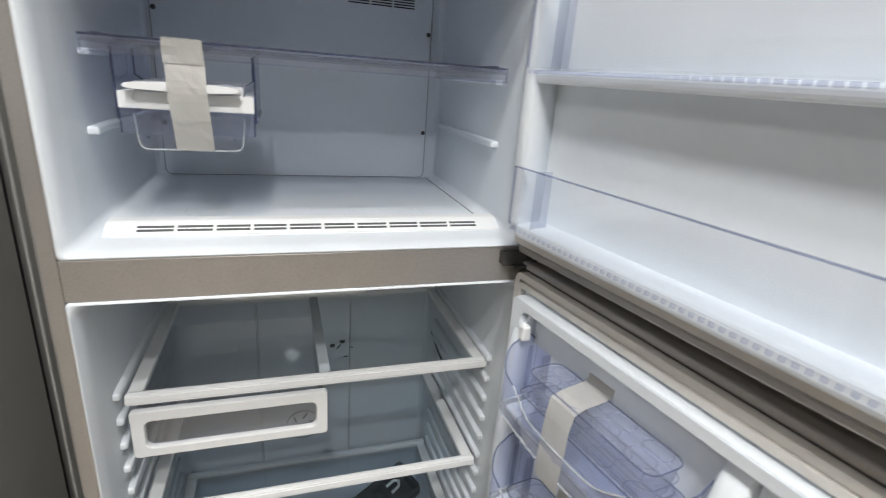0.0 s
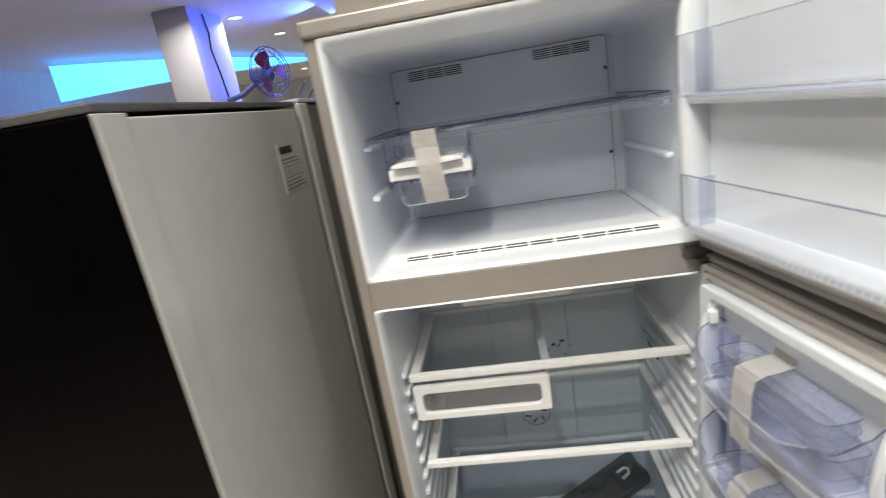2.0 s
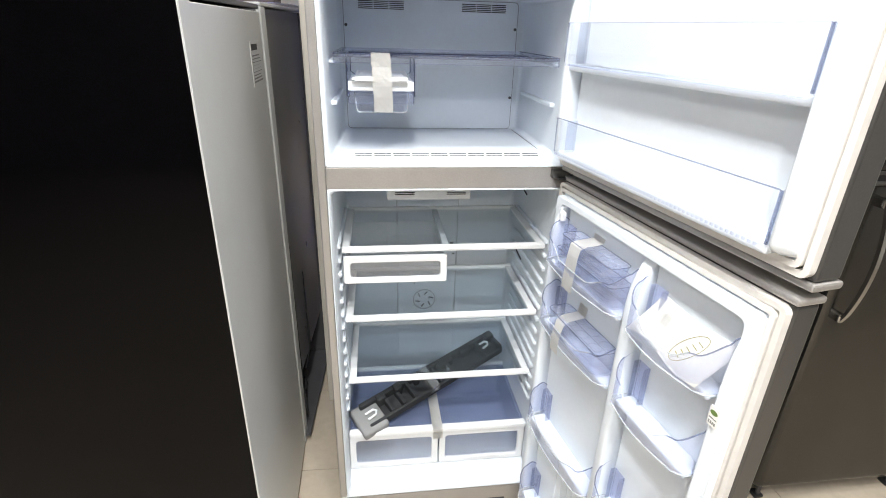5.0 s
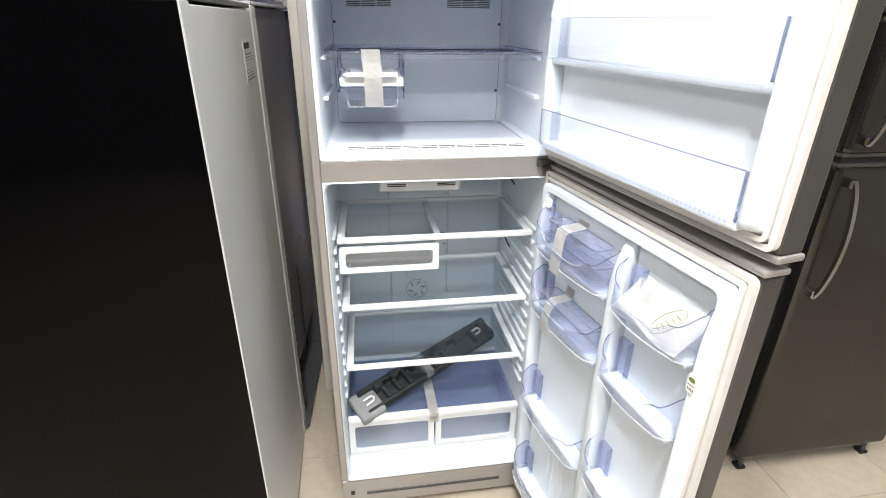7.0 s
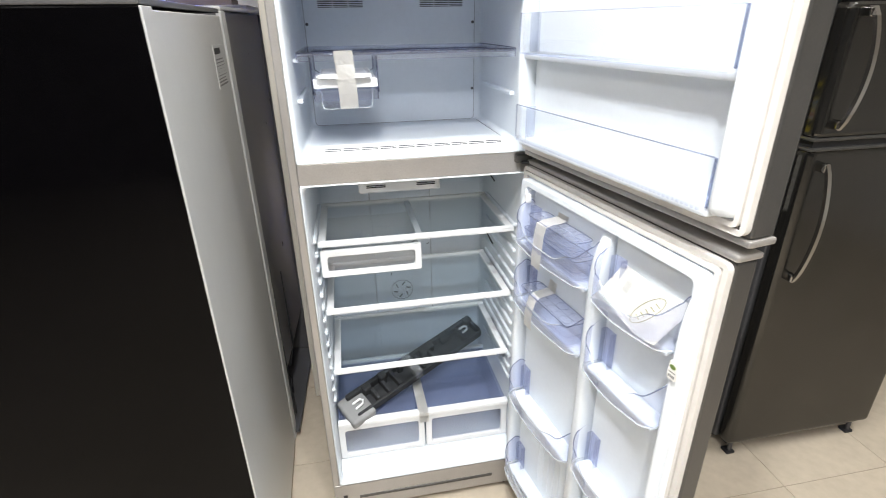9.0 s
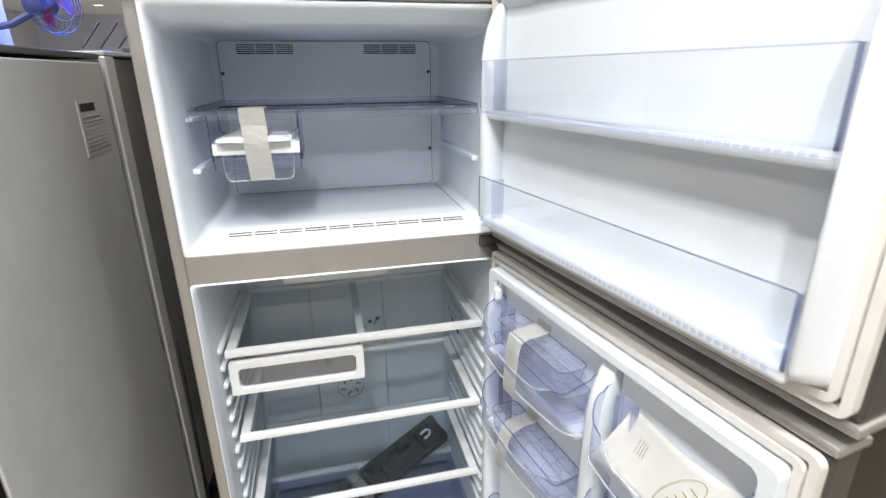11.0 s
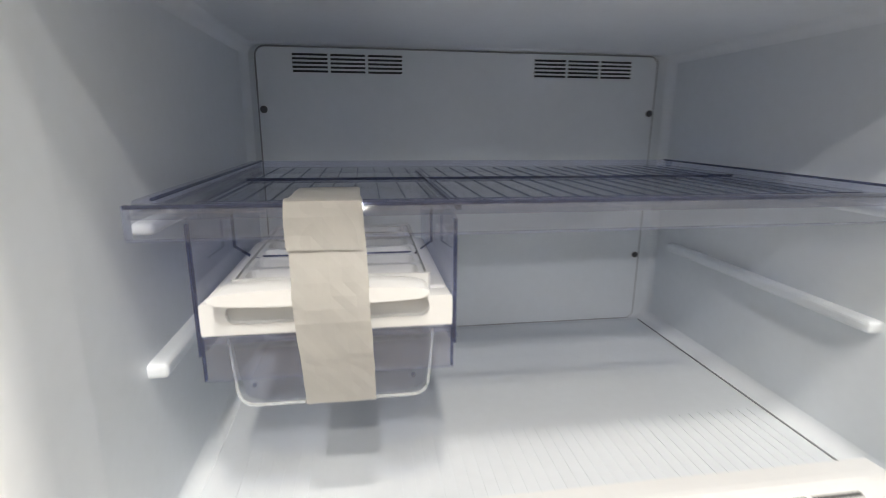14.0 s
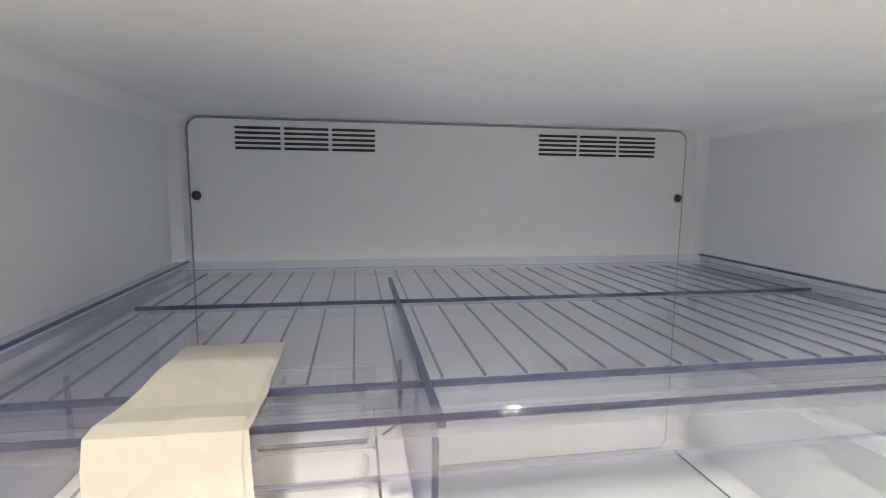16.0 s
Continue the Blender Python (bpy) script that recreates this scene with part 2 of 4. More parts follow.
def sheet(path, width, thick, bm=None):
    """A bent strip: (y, z) points drawn out along x over a width (x0, x1), with a thickness along its normals."""
    pts = [Vector((0, y, z)) for y, z in path]
    a, b = [], []
    for i, p in enumerate(pts):
        d = (pts[min(i + 1, len(pts) - 1)] - pts[max(i - 1, 0)]).normalized()
        nrm = Vector((0, -d.z, d.y)) * thick / 2
        a.append(((p + nrm).y, (p + nrm).z))
        b.append(((p - nrm).y, (p - nrm).z))
    return prism(a + b[::-1], width[0], width[1], "x", bm)


def disc(r, depth, n=16, bm=None, centre=(0, 0, 0), axis="y"):
    pts = [(r * math.cos(k * math.tau / n), r * math.sin(k * math.tau / n)) for k in range(n)]
    off = {"x": (centre[1], centre[2], centre[0]), "y": (centre[0], centre[2], centre[1]), "z": (centre[0], centre[1], centre[2])}[axis]
    return prism([(a + off[0], b + off[1]) for a, b in pts], off[2], off[2] + depth, axis, bm)


# ---- the room ----
X0, X1, Y0, Y1 = -6.0, 4.2, -5.8, 13.0
floor = tagged(obj("floor", box(X0, X1, Y0, Y1, -0.1, -0.003), GROUT), "cream glossy ceramic floor tiles with thin joints", "floor", kind="structure")
tagged(obj("ceiling", box(X0, X1, Y0, Y1, CEILING, CEILING + 0.1), CEIL), "white painted ceiling", "ceiling", kind="structure")


# Unseen; stands for a row of dark appliances, dark to cut fill and reflections.
tagged(obj("wall_south", box(X0, X1, Y0 - 0.2, Y0, 0, CEILING + 0.3), WALL_DIM), "plain unseen dark wall standing in for dark appliances", "wall", kind="structure")
tagged(obj("wall_north", box(X0, X1, Y1, Y1 + 0.2, 0, CEILING + 0.3), WALL_WHITE), "plain white painted far wall", "wall", kind="structure")
tagged(obj("wall_west", box(X0 - 0.2, X0, Y0, Y1, 0, CEILING + 0.3), WALL_WHITE), "plain white painted wall", "wall", kind="structure")
tagged(obj("wall_east", box(X1, X1 + 0.2, Y0, Y1, 0, CEILING + 0.3), WALL_WHITE), "plain white painted wall", "wall", kind="structure")
tagged(obj("wall_back", box(-0.455, X1, 0.70, 0.95, 0, CEILING - 0.004, 0.004), WALL), "smooth cream painted wall behind the refrigerators", "wall", kind="structure")
tagged(obj("ceiling_soffit", box(-1.62, X1, 0.96, Y1, CEILING - 0.14, CEILING - 0.002, 0.004), CEIL), "lower white plaster ceiling strip", "ceiling", kind="structure")

# ---- the open refrigerator ----
fridge = thing("refrigerator", pose(0, 0, 0), "silver two-door refrigerator standing open and empty, white inside", "refrigerator")
W0, W1, DEEP, TOP = -0.350, 0.352, 0.62, 1.849


def cabinet_shell():
    bm = bmesh.new()
    box(W0, -0.327, 0.0, DEEP, 0.045, TOP - 0.03, 0.004, 2, bm)
    box(0.336, W1 + 0.002, 0.0, DEEP, 0.045, TOP - 0.03, 0.004, 2, bm)
    box(-0.327, 0.336, 0.53, DEEP, 0.045, TOP - 0.03, 0.002, 1, bm)
    box(-0.327, 0.336, 0.004, 0.53, 1.818, TOP - 0.03, 0.001, 1, bm)
    return bm


part("cabinet", cabinet_shell(), SILVER, fridge)
part("top_cap", box(W0 - 0.002, W1 + 0.004, -0.012, DEEP, TOP - 0.0305, TOP, 0.006, 3), SILVER, fridge, "grey plastic top cap")
part("divider_band", box(-0.3265, 0.3355, -0.003, 0.03, 1.290, 1.3495, 0.002), SILVER, fridge, "satin silver band between the two compartments")
base = part("base_panel", box(W0 + 0.002, W1, -0.004, 0.05, 0.03, 0.150, 0.004), SILVER, fridge, "silver base panel with a long slot")
part("base_slot", box(-0.26, 0.25, -0.0075, 0.0, 0.078, 0.090, 0.002), SILVER_DARK, base)
part("base_hole", box(-0.318, -0.304, -0.0065, 0.0, 0.084, 0.100), BLACK, base)
for fx in (-0.31, 0.31):
    part("foot", disc(0.02, 0.045, 12, None, (fx, 0.04, 0.0), "z"), BLACK, fridge)
    part("foot", disc(0.02, 0.045, 12, None, (fx, 0.55, 0.0), "z"), BLACK, fridge)


def liner(x0, x1, z0, z1, ix0, ix1, iz0, iz1, back, r=0.014, drop=0.0):
    """A moulded open box: front rim, rounded lip, walls and back."""
    rings = [(rounded(x0, x1, z0, z1, 0.006, 6), 0.02), (rounded(x0, x1, z0, z1, 0.006, 6), -0.003), (rounded(x0 + 0.003, x1 - 0.003, z0 + 0.003, z1 - 0.003, 0.008, 6), -0.006),
             (rounded(ix0 - 0.006, ix1 + 0.006, iz0 - 0.005, iz1 + 0.005, r, 6), -0.004), (rounded(ix0 - 0.001, ix1 + 0.001, iz0 - 0.001, iz1 + 0.001, r, 6), 0.008),
             (rounded(ix0, ix1, iz0, iz1 - drop * 0.35, r, 6), 0.022), (rounded(ix0, ix1, iz0, iz1 - drop * 0.93, r, 6), 0.050),
             (rounded(ix0 + 0.001, ix1 - 0.001, iz0, iz1 - drop, r, 6), 0.060), (rounded(ix0 + 0.004, ix1 - 0.004, iz0, iz1 - drop - 0.001, r, 6), back - 0.012),
             (rounded(ix0 + 0.014, ix1 - 0.014, iz0 + 0.004, iz1 - drop - 0.004, r, 6), back)]
    bm = bmesh.new()
    loops = [[bm.verts.new((a, y, b)) for a, b in pts] for pts, y in rings]
    n = len(loops[0])
    for p, q in zip(loops, loops[1:]):
        for i in range(n):
            bm.faces.new((p[i], p[(i + 1) % n], q[(i + 1) % n], q[i]))
    bm.faces.new(loops[-1])
    return bm


def liner_part(name, bm):
    ob = part(name, bm, LINER, fridge, "white moulded plastic inner lining")
    for p in ob.data.polygons:
        p.use_smooth = len(p.vertices) == 4 and p.area < 0.02
    return ob


FX0, FX1, FZ0, FZ1, FY = -0.314, 0.323, 1.358, 1.802, 0.512
freezer = liner_part("freezer_liner", liner(-0.3265, 0.3355, 1.3495, 1.818, FX0, FX1, FZ0, FZ1, FY, drop=0.019))
RX0, RX1, RZ0, RZ1, RY = -0.317, 0.332, 0.165, 1.281, 0.505
larder = liner_part("larder_liner", liner(-0.3265, 0.3355, 0.152, 1.290, RX0, RX1, RZ0, RZ1, RY, 0.02))


# freezer: back panel with its joint, vents and screws
def back_panel():
    bm = bmesh.new()
    prism(rounded(-0.289, 0.289, 1.363, 1.776, 0.012, 6), 0.5055, 0.511, "y", bm)
    return bm


part("back_panel", back_panel(), LINER, freezer, "white back panel fixed by screws")
part("panel_joint", frame_ring(rounded(-0.2915, 0.2915, 1.361, 1.7785, 0.014, 6), rounded(-0.2895, 0.2895, 1.363, 1.7765, 0.012, 6), 0.507, 0.5105), SEAM, freezer)
for vx0, vx1 in ((-0.244, -0.092), (0.096, 0.249)):
    third = (vx1 - vx0) / 3
    for g in range(3):
        for k in range(5):
            z = 1.7445 + k * 0.0054
            part("vent_slot", box(vx0 + g * third + 0.002, vx0 + (g + 1) * third - 0.002, 0.5048, 0.508, z, z + 0.0027), SLOT, freezer)
for sx, sz in ((-0.2835, 1.695), (0.2835, 1.695), (0.2835, 1.472), (-0.2835, 1.472)):
    bm = disc(0.0036, 0.003, 14, None, (sx, 0.5035, sz))
    disc(0.0050, 0.0012, 14, bm, (sx, 0.5048, sz))
    part("screw", bm, SCREW, freezer)
# the joint along the floor's rear and right-hand edge
part("floor_joint", box(0.2993, 0.3005, 0.12, 0.503, FZ0 + 0.0005, FZ0 + 0.0022), SEAM, freezer)
part("floor_plate", box(-0.300, 0.2985, 0.10, 0.500, FZ0 - 0.002, FZ0 + 0.0016, 0.001, 1), LINER, freezer)


ribs = bmesh.new()
for k in range(46):
    x = -0.27 + k * 0.0122
    box(x, x + 0.002, 0.118, 0.225, FZ0 + 0.0012, FZ0 + 0.0022, bm=ribs)
part("floor_ribs", ribs, LINER, freezer)["kind"] = "stuff"

# air grille along the front of the freezer floor
def grille():
    return prism([(0.062, FZ0 - 0.004), (0.062, FZ0 + 0.001), (0.065, FZ0 + 0.004), (0.086, FZ0 + 0.0165), (0.092, FZ0 + 0.0175), (0.114, FZ0 + 0.0165), (0.114, FZ0 - 0.004)], -0.294, 0.311, "x")


gb = grille()
bmesh.ops.bevel(gb, geom=gb.edges[:], offset=0.002, segments=2, affect="EDGES", clamp_overlap=True)
part("air_grille", gb, WHITE, freezer, "white air grille with paired slots")
for g in range(10):
    x0 = -0.252 + g * 0.0525
    for k in range(2):
        y0 = 0.0685 + k * 0.0062
        z = FZ0 + 0.004 + (y0 - 0.065) * 0.595
        bm = prism([(y0, z + 0.0004), (y0 + 0.0034, z + 0.0004 + 0.0020), (y0 + 0.0034, z - 0.002), (y0, z - 0.002)], x0, x0 + 0.0475, "x")
        part("grille_slot", bm, GRILLE_SLOT, freezer)

# shelf supports on the freezer's side walls
for side in (-1, 1):
    x0, x1 = (FX0 - 0.002, FX0 + 0.016) if side < 0 else (FX1 - 0.016, FX1 + 0.002)
    for z, y0 in ((1.490, 0.132), (1.598, 0.14)):
        part("shelf_support", box(x0, x1, y0, 0.46, z, z + (0.012 if z < 1.55 else 0.009), 0.004, 3), LINER, freezer)


# clear freezer shelf
SX0, SX1, SY0, SY1, SZ = -0.299, 0.311, 0.100, 0.478, 1.6155
shelf = part("freezer_shelf", box(SX0, SX1, SY0 + 0.004, SY1, SZ, SZ + 0.0035, 0.001, 1), CRYSTAL_SHELF, fridge, "clear plastic freezer shelf with ribs and a deep front lip")
part("front_lip", sheet([(SY0 + 0.012, SZ + 0.003), (SY0 + 0.006, SZ + 0.0085), (SY0 + 0.002, SZ + 0.009), (SY0, SZ + 0.005), (SY0 + 0.0005, SZ - 0.012)], (SX0, SX1), 0.0028), CRYSTAL_LIP, shelf)
part("lip_edge", tube([(SX0, SY0 + 0.001, SZ + 0.009), (SX1, SY0 + 0.001, SZ + 0.009)], 0.0014, 10), CRYSTAL_EDGE, shelf, smooth=True)
# Round bead added along the lip so that it shows lamp glints.
part("glint_bead", tube([(SX0 + 0.004, SY0 + 0.0075, SZ + 0.0075), (SX1 - 0.004, SY0 + 0.0075, SZ + 0.0075)], 0.0032, 16), CRYSTAL_LIP, shelf, smooth=True)
part("lip_edge", tube([(SX0, SY0 + 0.0005, SZ - 0.0125), (SX1, SY0 + 0.0005, SZ - 0.0125)], 0.0011, 10), CRYSTAL_BLUE, shelf, smooth=True)
part("lip_end", box(SX0 - 0.001, SX0 + 0.0015, SY0, SY0 + 0.006, SZ - 0.012, SZ + 0.010), CRYSTAL_BLUE, shelf)
part("lip_end", box(SX1 - 0.0015, SX1 + 0.001, SY0, SY0 + 0.006, SZ - 0.012, SZ + 0.010), CRYSTAL_BLUE, shelf)
for yy in (0.142, 0.304):
    part("cross_rib", box(SX0 + 0.03, SX1 - 0.03, yy, yy + 0.002, SZ + 0.0034, SZ + 0.0062), CRYSTAL_EDGE, shelf)
part("cross_rib", box(-0.0865, -0.083, SY0 + 0.004, 0.40, SZ + 0.0034, SZ + 0.006), CRYSTAL_EDGE, shelf)
for row, (ya, yb) in enumerate(((0.152, 0.292), (0.316, 0.452))):
    for k in range(27):
        x = SX0 + 0.037 + k * 0.0206
        part("rib", box(x, x + 0.0011, ya, yb, SZ + 0.0034, SZ + 0.0045), CRYSTAL_RIB, shelf)
for x0, x1 in ((SX0 - 0.002, SX0 + 0.012), (SX1 - 0.012, SX1 + 0.002)):
    part("side_rim", box(x0, x1, SY0 + 0.015, SY1, SZ + 0.003, SZ + 0.012, 0.003, 2), CRYSTAL_BLUE, shelf)
    xi = x1 if x0 < 0 else x0
    part("rim_edge", tube([(xi, SY0 + 0.015, SZ + 0.012), (xi, SY1, SZ + 0.012)], 0.0013, 6), CRYSTAL_EDGE, shelf)
part("rear_rim", box(SX0, SX1, SY1 - 0.004, SY1, SZ + 0.003, SZ + 0.012), CRYSTAL_BLUE, shelf)


# ice maker hung under the shelf
ice = thing("ice_maker", pose(0, 0, 0), "clear ice maker with white tray, hung under the freezer shelf", "ice maker")
IX0, IX1 = -0.266, -0.086
for x in (IX0, IX1):
    part("side_panel", box(x - 0.0013, x + 0.0013, 0.112, 0.33, 1.517, SZ - 0.002, 0.0006, 1), CRYSTAL_PALE, ice)
    part("panel_edge", box(x - 0.0013, x + 0.0013, 0.109, 0.1115, 1.517, SZ - 0.004), CRYSTAL_EDGE, ice)
    part("runner", box(x - 0.004, x + 0.004, 0.115, 0.33, 1.518, 1.522, 0.0015), CRYSTAL_BLUE, ice)
part("back_rib", tube([(IX0 + 0.006, 0.20, SZ - 0.004), (IX0 + 0.006, 0.20, 1.575), (IX0 + 0.02, 0.20, 1.565), (IX1 - 0.02, 0.20, 1.565), (IX1 - 0.006, 0.20, 1.575), (IX1 - 0.006, 0.20, SZ - 0.004)], 0.0014, 6), CRYSTAL_EDGE, ice)


TX0, TX1, TY0, TY1, TZ = IX0 + 0.020, IX1 - 0.016, 0.122, 0.315, 1.552
tray = part("ice_tray", frame_ring(rounded(TX0, TX1, TY0, TY1, 0.004, 3), rounded(TX0 + 0.003, TX1 - 0.003, TY0 + 0.003, TY1 - 0.003, 0.003, 3), TZ - 0.006, TZ + 0.0165, "z"), WHITE, ice, "white plastic ice cube tray")
cw, cd = (TX1 - TX0 - 0.008) / 2, (TY1 - TY0 - 0.008) / 6


def cup():
    """One tapered pocket of the tray, open at the top."""
    bm = bmesh.new()
    rings = [(rounded(0.0004, cw - 0.0004, 0.0004, cd - 0.0004, 0.004, 3), 0.0155), (rounded(0.004, cw - 0.004, 0.003, cd - 0.003, 0.006, 3), 0.015), (rounded(0.009, cw - 0.009, 0.006, cd - 0.006, 0.005, 3), -0.006)]
    loops = [[bm.verts.new((x, y, z)) for x, y in pts] for pts, z in rings]
    n = len(loops[0])
    for p, q in zip(loops, loops[1:]):
        for k in range(n):
            bm.faces.new((p[k], p[(k + 1) % n], q[(k + 1) % n], q[k]))
    bm.faces.new(loops[-1])
    return bm


first = part("cup", cup(), WHITE, tray)
for cx in range(2):
    for cy in range(6):
        ob = first if cx == cy == 0 else new("cup", first.data)
        ob.parent = tray
        ob.location = (TX0 + 0.004 + cx * cw, TY0 + 0.004 + cy * cd, TZ)


def tray_front():
    bm = bmesh.new()
    box(IX0 + 0.002, IX1 - 0.002, 0.1135, 0.128, 1.533, 1.5550, 0.0015, 2, bm)
    front = rounded(IX0 + 0.002, IX1 - 0.002, 1.5325, 1.5555, 0.0015, 6)
    recess = rounded(IX0 + 0.019, IX1 - 0.019, 1.5405, 1.5545, 0.0065, 6)
    frame_ring(front, recess, 0.1080, 0.1133, "y", bm)
    box(IX0 + 0.0024, IX0 + 0.018, 0.1285, 0.30, 1.5345, 1.556, 0.003, 2, bm)
    box(IX1 - 0.018, IX1 - 0.0024, 0.1285, 0.30, 1.5345, 1.556, 0.003, 2, bm)
    return bm


part("tray_frame", tray_front(), WHITE, ice)
handle = prism([(-0.18 + 0.074 * math.cos(k * math.tau / 28), 1.5628 + (0.0075 if k < 14 else 0.0045) * math.copysign(abs(math.sin(k * math.tau / 28)) ** 0.6, math.sin(k * math.tau / 28))) for k in range(28)], 0.090, 0.116, "y")
bmesh.ops.bevel(handle, geom=handle.edges[:], offset=0.0012, segments=2, affect="EDGES", clamp_overlap=True)
part("tray_handle", handle, WHITE, ice, "white curved pull handle")


def ice_bin():
    """A clear bin with sloping walls."""
    bm = bmesh.new()
    rings = [(rounded(-0.247, -0.103, 0.112, 0.32, 0.010, 4), 1.520), (rounded(-0.245, -0.104, 0.112, 0.315, 0.012, 4), 1.495), (rounded(-0.243, -0.106, 0.113, 0.31, 0.014, 4), 1.480), (rounded(-0.235, -0.113, 0.118, 0.30, 0.014, 4), 1.4745)]
    loops = [[bm.verts.new((a, b, z)) for a, b in pts] for pts, z in rings]
    n = len(loops[0])
    for p, q in zip(loops, loops[1:]):
        for i in range(n):
            bm.faces.new((p[i], p[(i + 1) % n], q[(i + 1) % n], q[i]))
    bm.faces.new(loops[-1])
    return bm


part("ice_bin", ice_bin(), CRYSTAL_SHELF, ice, "clear tinted ice bin")
front = part("front_plate", box(IX0 + 0.001, IX1 - 0.001, 0.1085, 0.1105, 1.499, 1.5305, 0.0006, 1), CRYSTAL_SHELF, ice, "clear front plate below the white tray")
part("plate_edge", box(IX0 + 0.001, IX1 - 0.001, 0.1082, 0.1130, 1.526, 1.5315, 0.0008, 1), CRYSTAL_BLUE, front)
part("plate_edge", tube([(IX0 + 0.001, 0.1085, 1.4985), (IX1 - 0.001, 0.1085, 1.4985)], 0.0010, 10), CRYSTAL_BLUE, front, smooth=True)
for x in (IX0 + 0.002, IX1 - 0.002):
    part("plate_edge", tube([(x, 0.1085, 1.499), (x, 0.1085, 1.531)], 0.0012, 6), CRYSTAL_EDGE, front)
for px, pz in ((-0.232, 1.4925), (-0.117, 1.4925)):
    part("pin", disc(0.0016, 0.002, 8, None, (px, 0.109, pz)), CRYSTAL_RIB, front)
part("bin_edge", tube([(-0.2475, 0.1120, 1.528), (-0.2465, 0.1115, 1.515), (-0.2445, 0.1115, 1.488)] + [(-0.2325 - 0.0115 * math.cos(k * math.pi / 12), 0.1115, 1.487 - 0.0115 * math.sin(k * math.pi / 12)) for k in range(7)] + [(-0.117 + 0.0115 * math.sin(k * math.pi / 12), 0.1115, 1.487 - 0.0115 * math.cos(k * math.pi / 12)) for k in range(7)] + [(-0.103, 0.1115, 1.515), (-0.102, 0.1120, 1.528)], 0.0012, 8), CRYSTAL_BRIGHT, ice)


def wavy_strip(path, x0, x1, skew, thick, seed):
    """A strip of tape along (y, z) points, a little crooked and creased."""
    bm = bmesh.new()
    rng = random.Random(seed)
    rows = []
    total = len(path) - 1
    for i, (y, z) in enumerate(path):
        f = i / total
        row = []
        for k in range(7):
            x = x0 + (x1 - x0) * k / 6 + skew * f + (rng.uniform(-0.0006, 0.0006) if k in (0, 6) else 0)
            row.append(bm.verts.new((x, y + rng.uniform(-0.0004, 0.0002), z + rng.uniform(-0.0003, 0.0003))))
        rows.append(row)
    faces = []
    for a, b in zip(rows, rows[1:]):
        for k in range(6):
            faces.append(bm.faces.new((a[k], a[k + 1], b[k + 1], b[k])))
    bmesh.ops.solidify(bm, geom=faces, thickness=thick)
    return bm


ice_path = [(0.206, SZ + 0.0072), (0.195, SZ + 0.0085), (0.178, SZ + 0.0078), (0.160, SZ + 0.0075), (0.150, SZ + 0.0085), (0.135, SZ + 0.008), (0.118, SZ + 0.0095), (0.105, SZ + 0.0118), (0.0965, SZ + 0.0115), (0.0950, SZ + 0.004), (0.0945, SZ - 0.008), (0.0935, SZ - 0.022), (0.0915, 1.584), (0.0893, 1.574), (0.0880, 1.565), (0.0878, 1.556), (0.0886, 1.546), (0.0915, 1.533), (0.0945, 1.520), (0.0980, 1.508), (0.1015, 1.496), (0.1050, 1.485), (0.1075, 1.4755)]
ice_tape = tagged(obj("tape_strip", wavy_strip(ice_path, -0.2045, -0.1540, 0.009, 0.0006, 3), TAPE), "wide cream masking tape holding the ice maker shut", "tape")
part("tape_layer", wavy_strip([(0.0945, 1.5165), (0.0962, 1.511), (0.0978, 1.505), (0.1003, 1.496), (0.1038, 1.485), (0.1062, 1.4762)], -0.1962, -0.1462, 0.0006, 0.0005, 21), TAPE_PALE, ice_tape, "paler second layer of tape")
part("tape_layer", wavy_strip([(0.190, SZ + 0.0098), (0.175, SZ + 0.0096), (0.160, SZ + 0.0102), (0.140, SZ + 0.0104), (0.120, SZ + 0.0112), (0.104, SZ + 0.0132), (0.0952, SZ + 0.0124), (0.0938, SZ + 0.002), (0.0932, SZ - 0.010), (0.0924, SZ - 0.020)], -0.2030, -0.1548, 0.002, 0.0005, 22), TAPE_PALE, ice_tape)


# ---- larder: shelves, drawers and walls ----
def glass_shelf(z, y0, y1, label):
    """Glass pane in a white frame."""
    x0, x1 = RX0 + 0.013, RX1 - 0.006
    ob = part("glass_shelf", box(x0 + 0.012, x1 - 0.012, y0 + 0.014, y1 - 0.01, z + 0.009, z + 0.013), GLASS, fridge, label)
    lip = prism([(y0, z + 0.004), (y0 + 0.003, z), (y0 + 0.018, z), (y0 + 0.018, z + 0.018), (y0 + 0.008, z + 0.0205), (y0 + 0.002, z + 0.017)], x0, x1, "x")
    bmesh.ops.bevel(lip, geom=lip.edges[:], offset=0.002, segments=2, affect="EDGES", clamp_overlap=True)
    part("front_rail", lip, WHITE, ob)
    part("side_rail", box(x0, x0 + 0.024, y0 + 0.016, y1, z + 0.002, z + 0.0165, 0.003, 2), WHITE, ob)
    part("side_rail", box(x1 - 0.024, x1, y0 + 0.016, y1, z + 0.002, z + 0.0165, 0.003, 2), WHITE, ob)
    part("rear_rail", box(x0, x1, y1 - 0.014, y1, z + 0.002, z + 0.022, 0.003, 2), WHITE, ob)
    return ob


for z, y0, lab in ((1.064, 0.082, "glass shelf in a white frame with a middle bar"), (0.818, 0.088, "glass shelf in a white frame"), (0.572, 0.092, "glass shelf in a white frame")):
    sh = glass_shelf(z, y0, 0.455, lab)
    if z > 1:
        part("middle_bar", box(0.004, 0.024, y0 + 0.012, 0.45, z + 0.001, z + 0.012, 0.002), WHITE, sh)

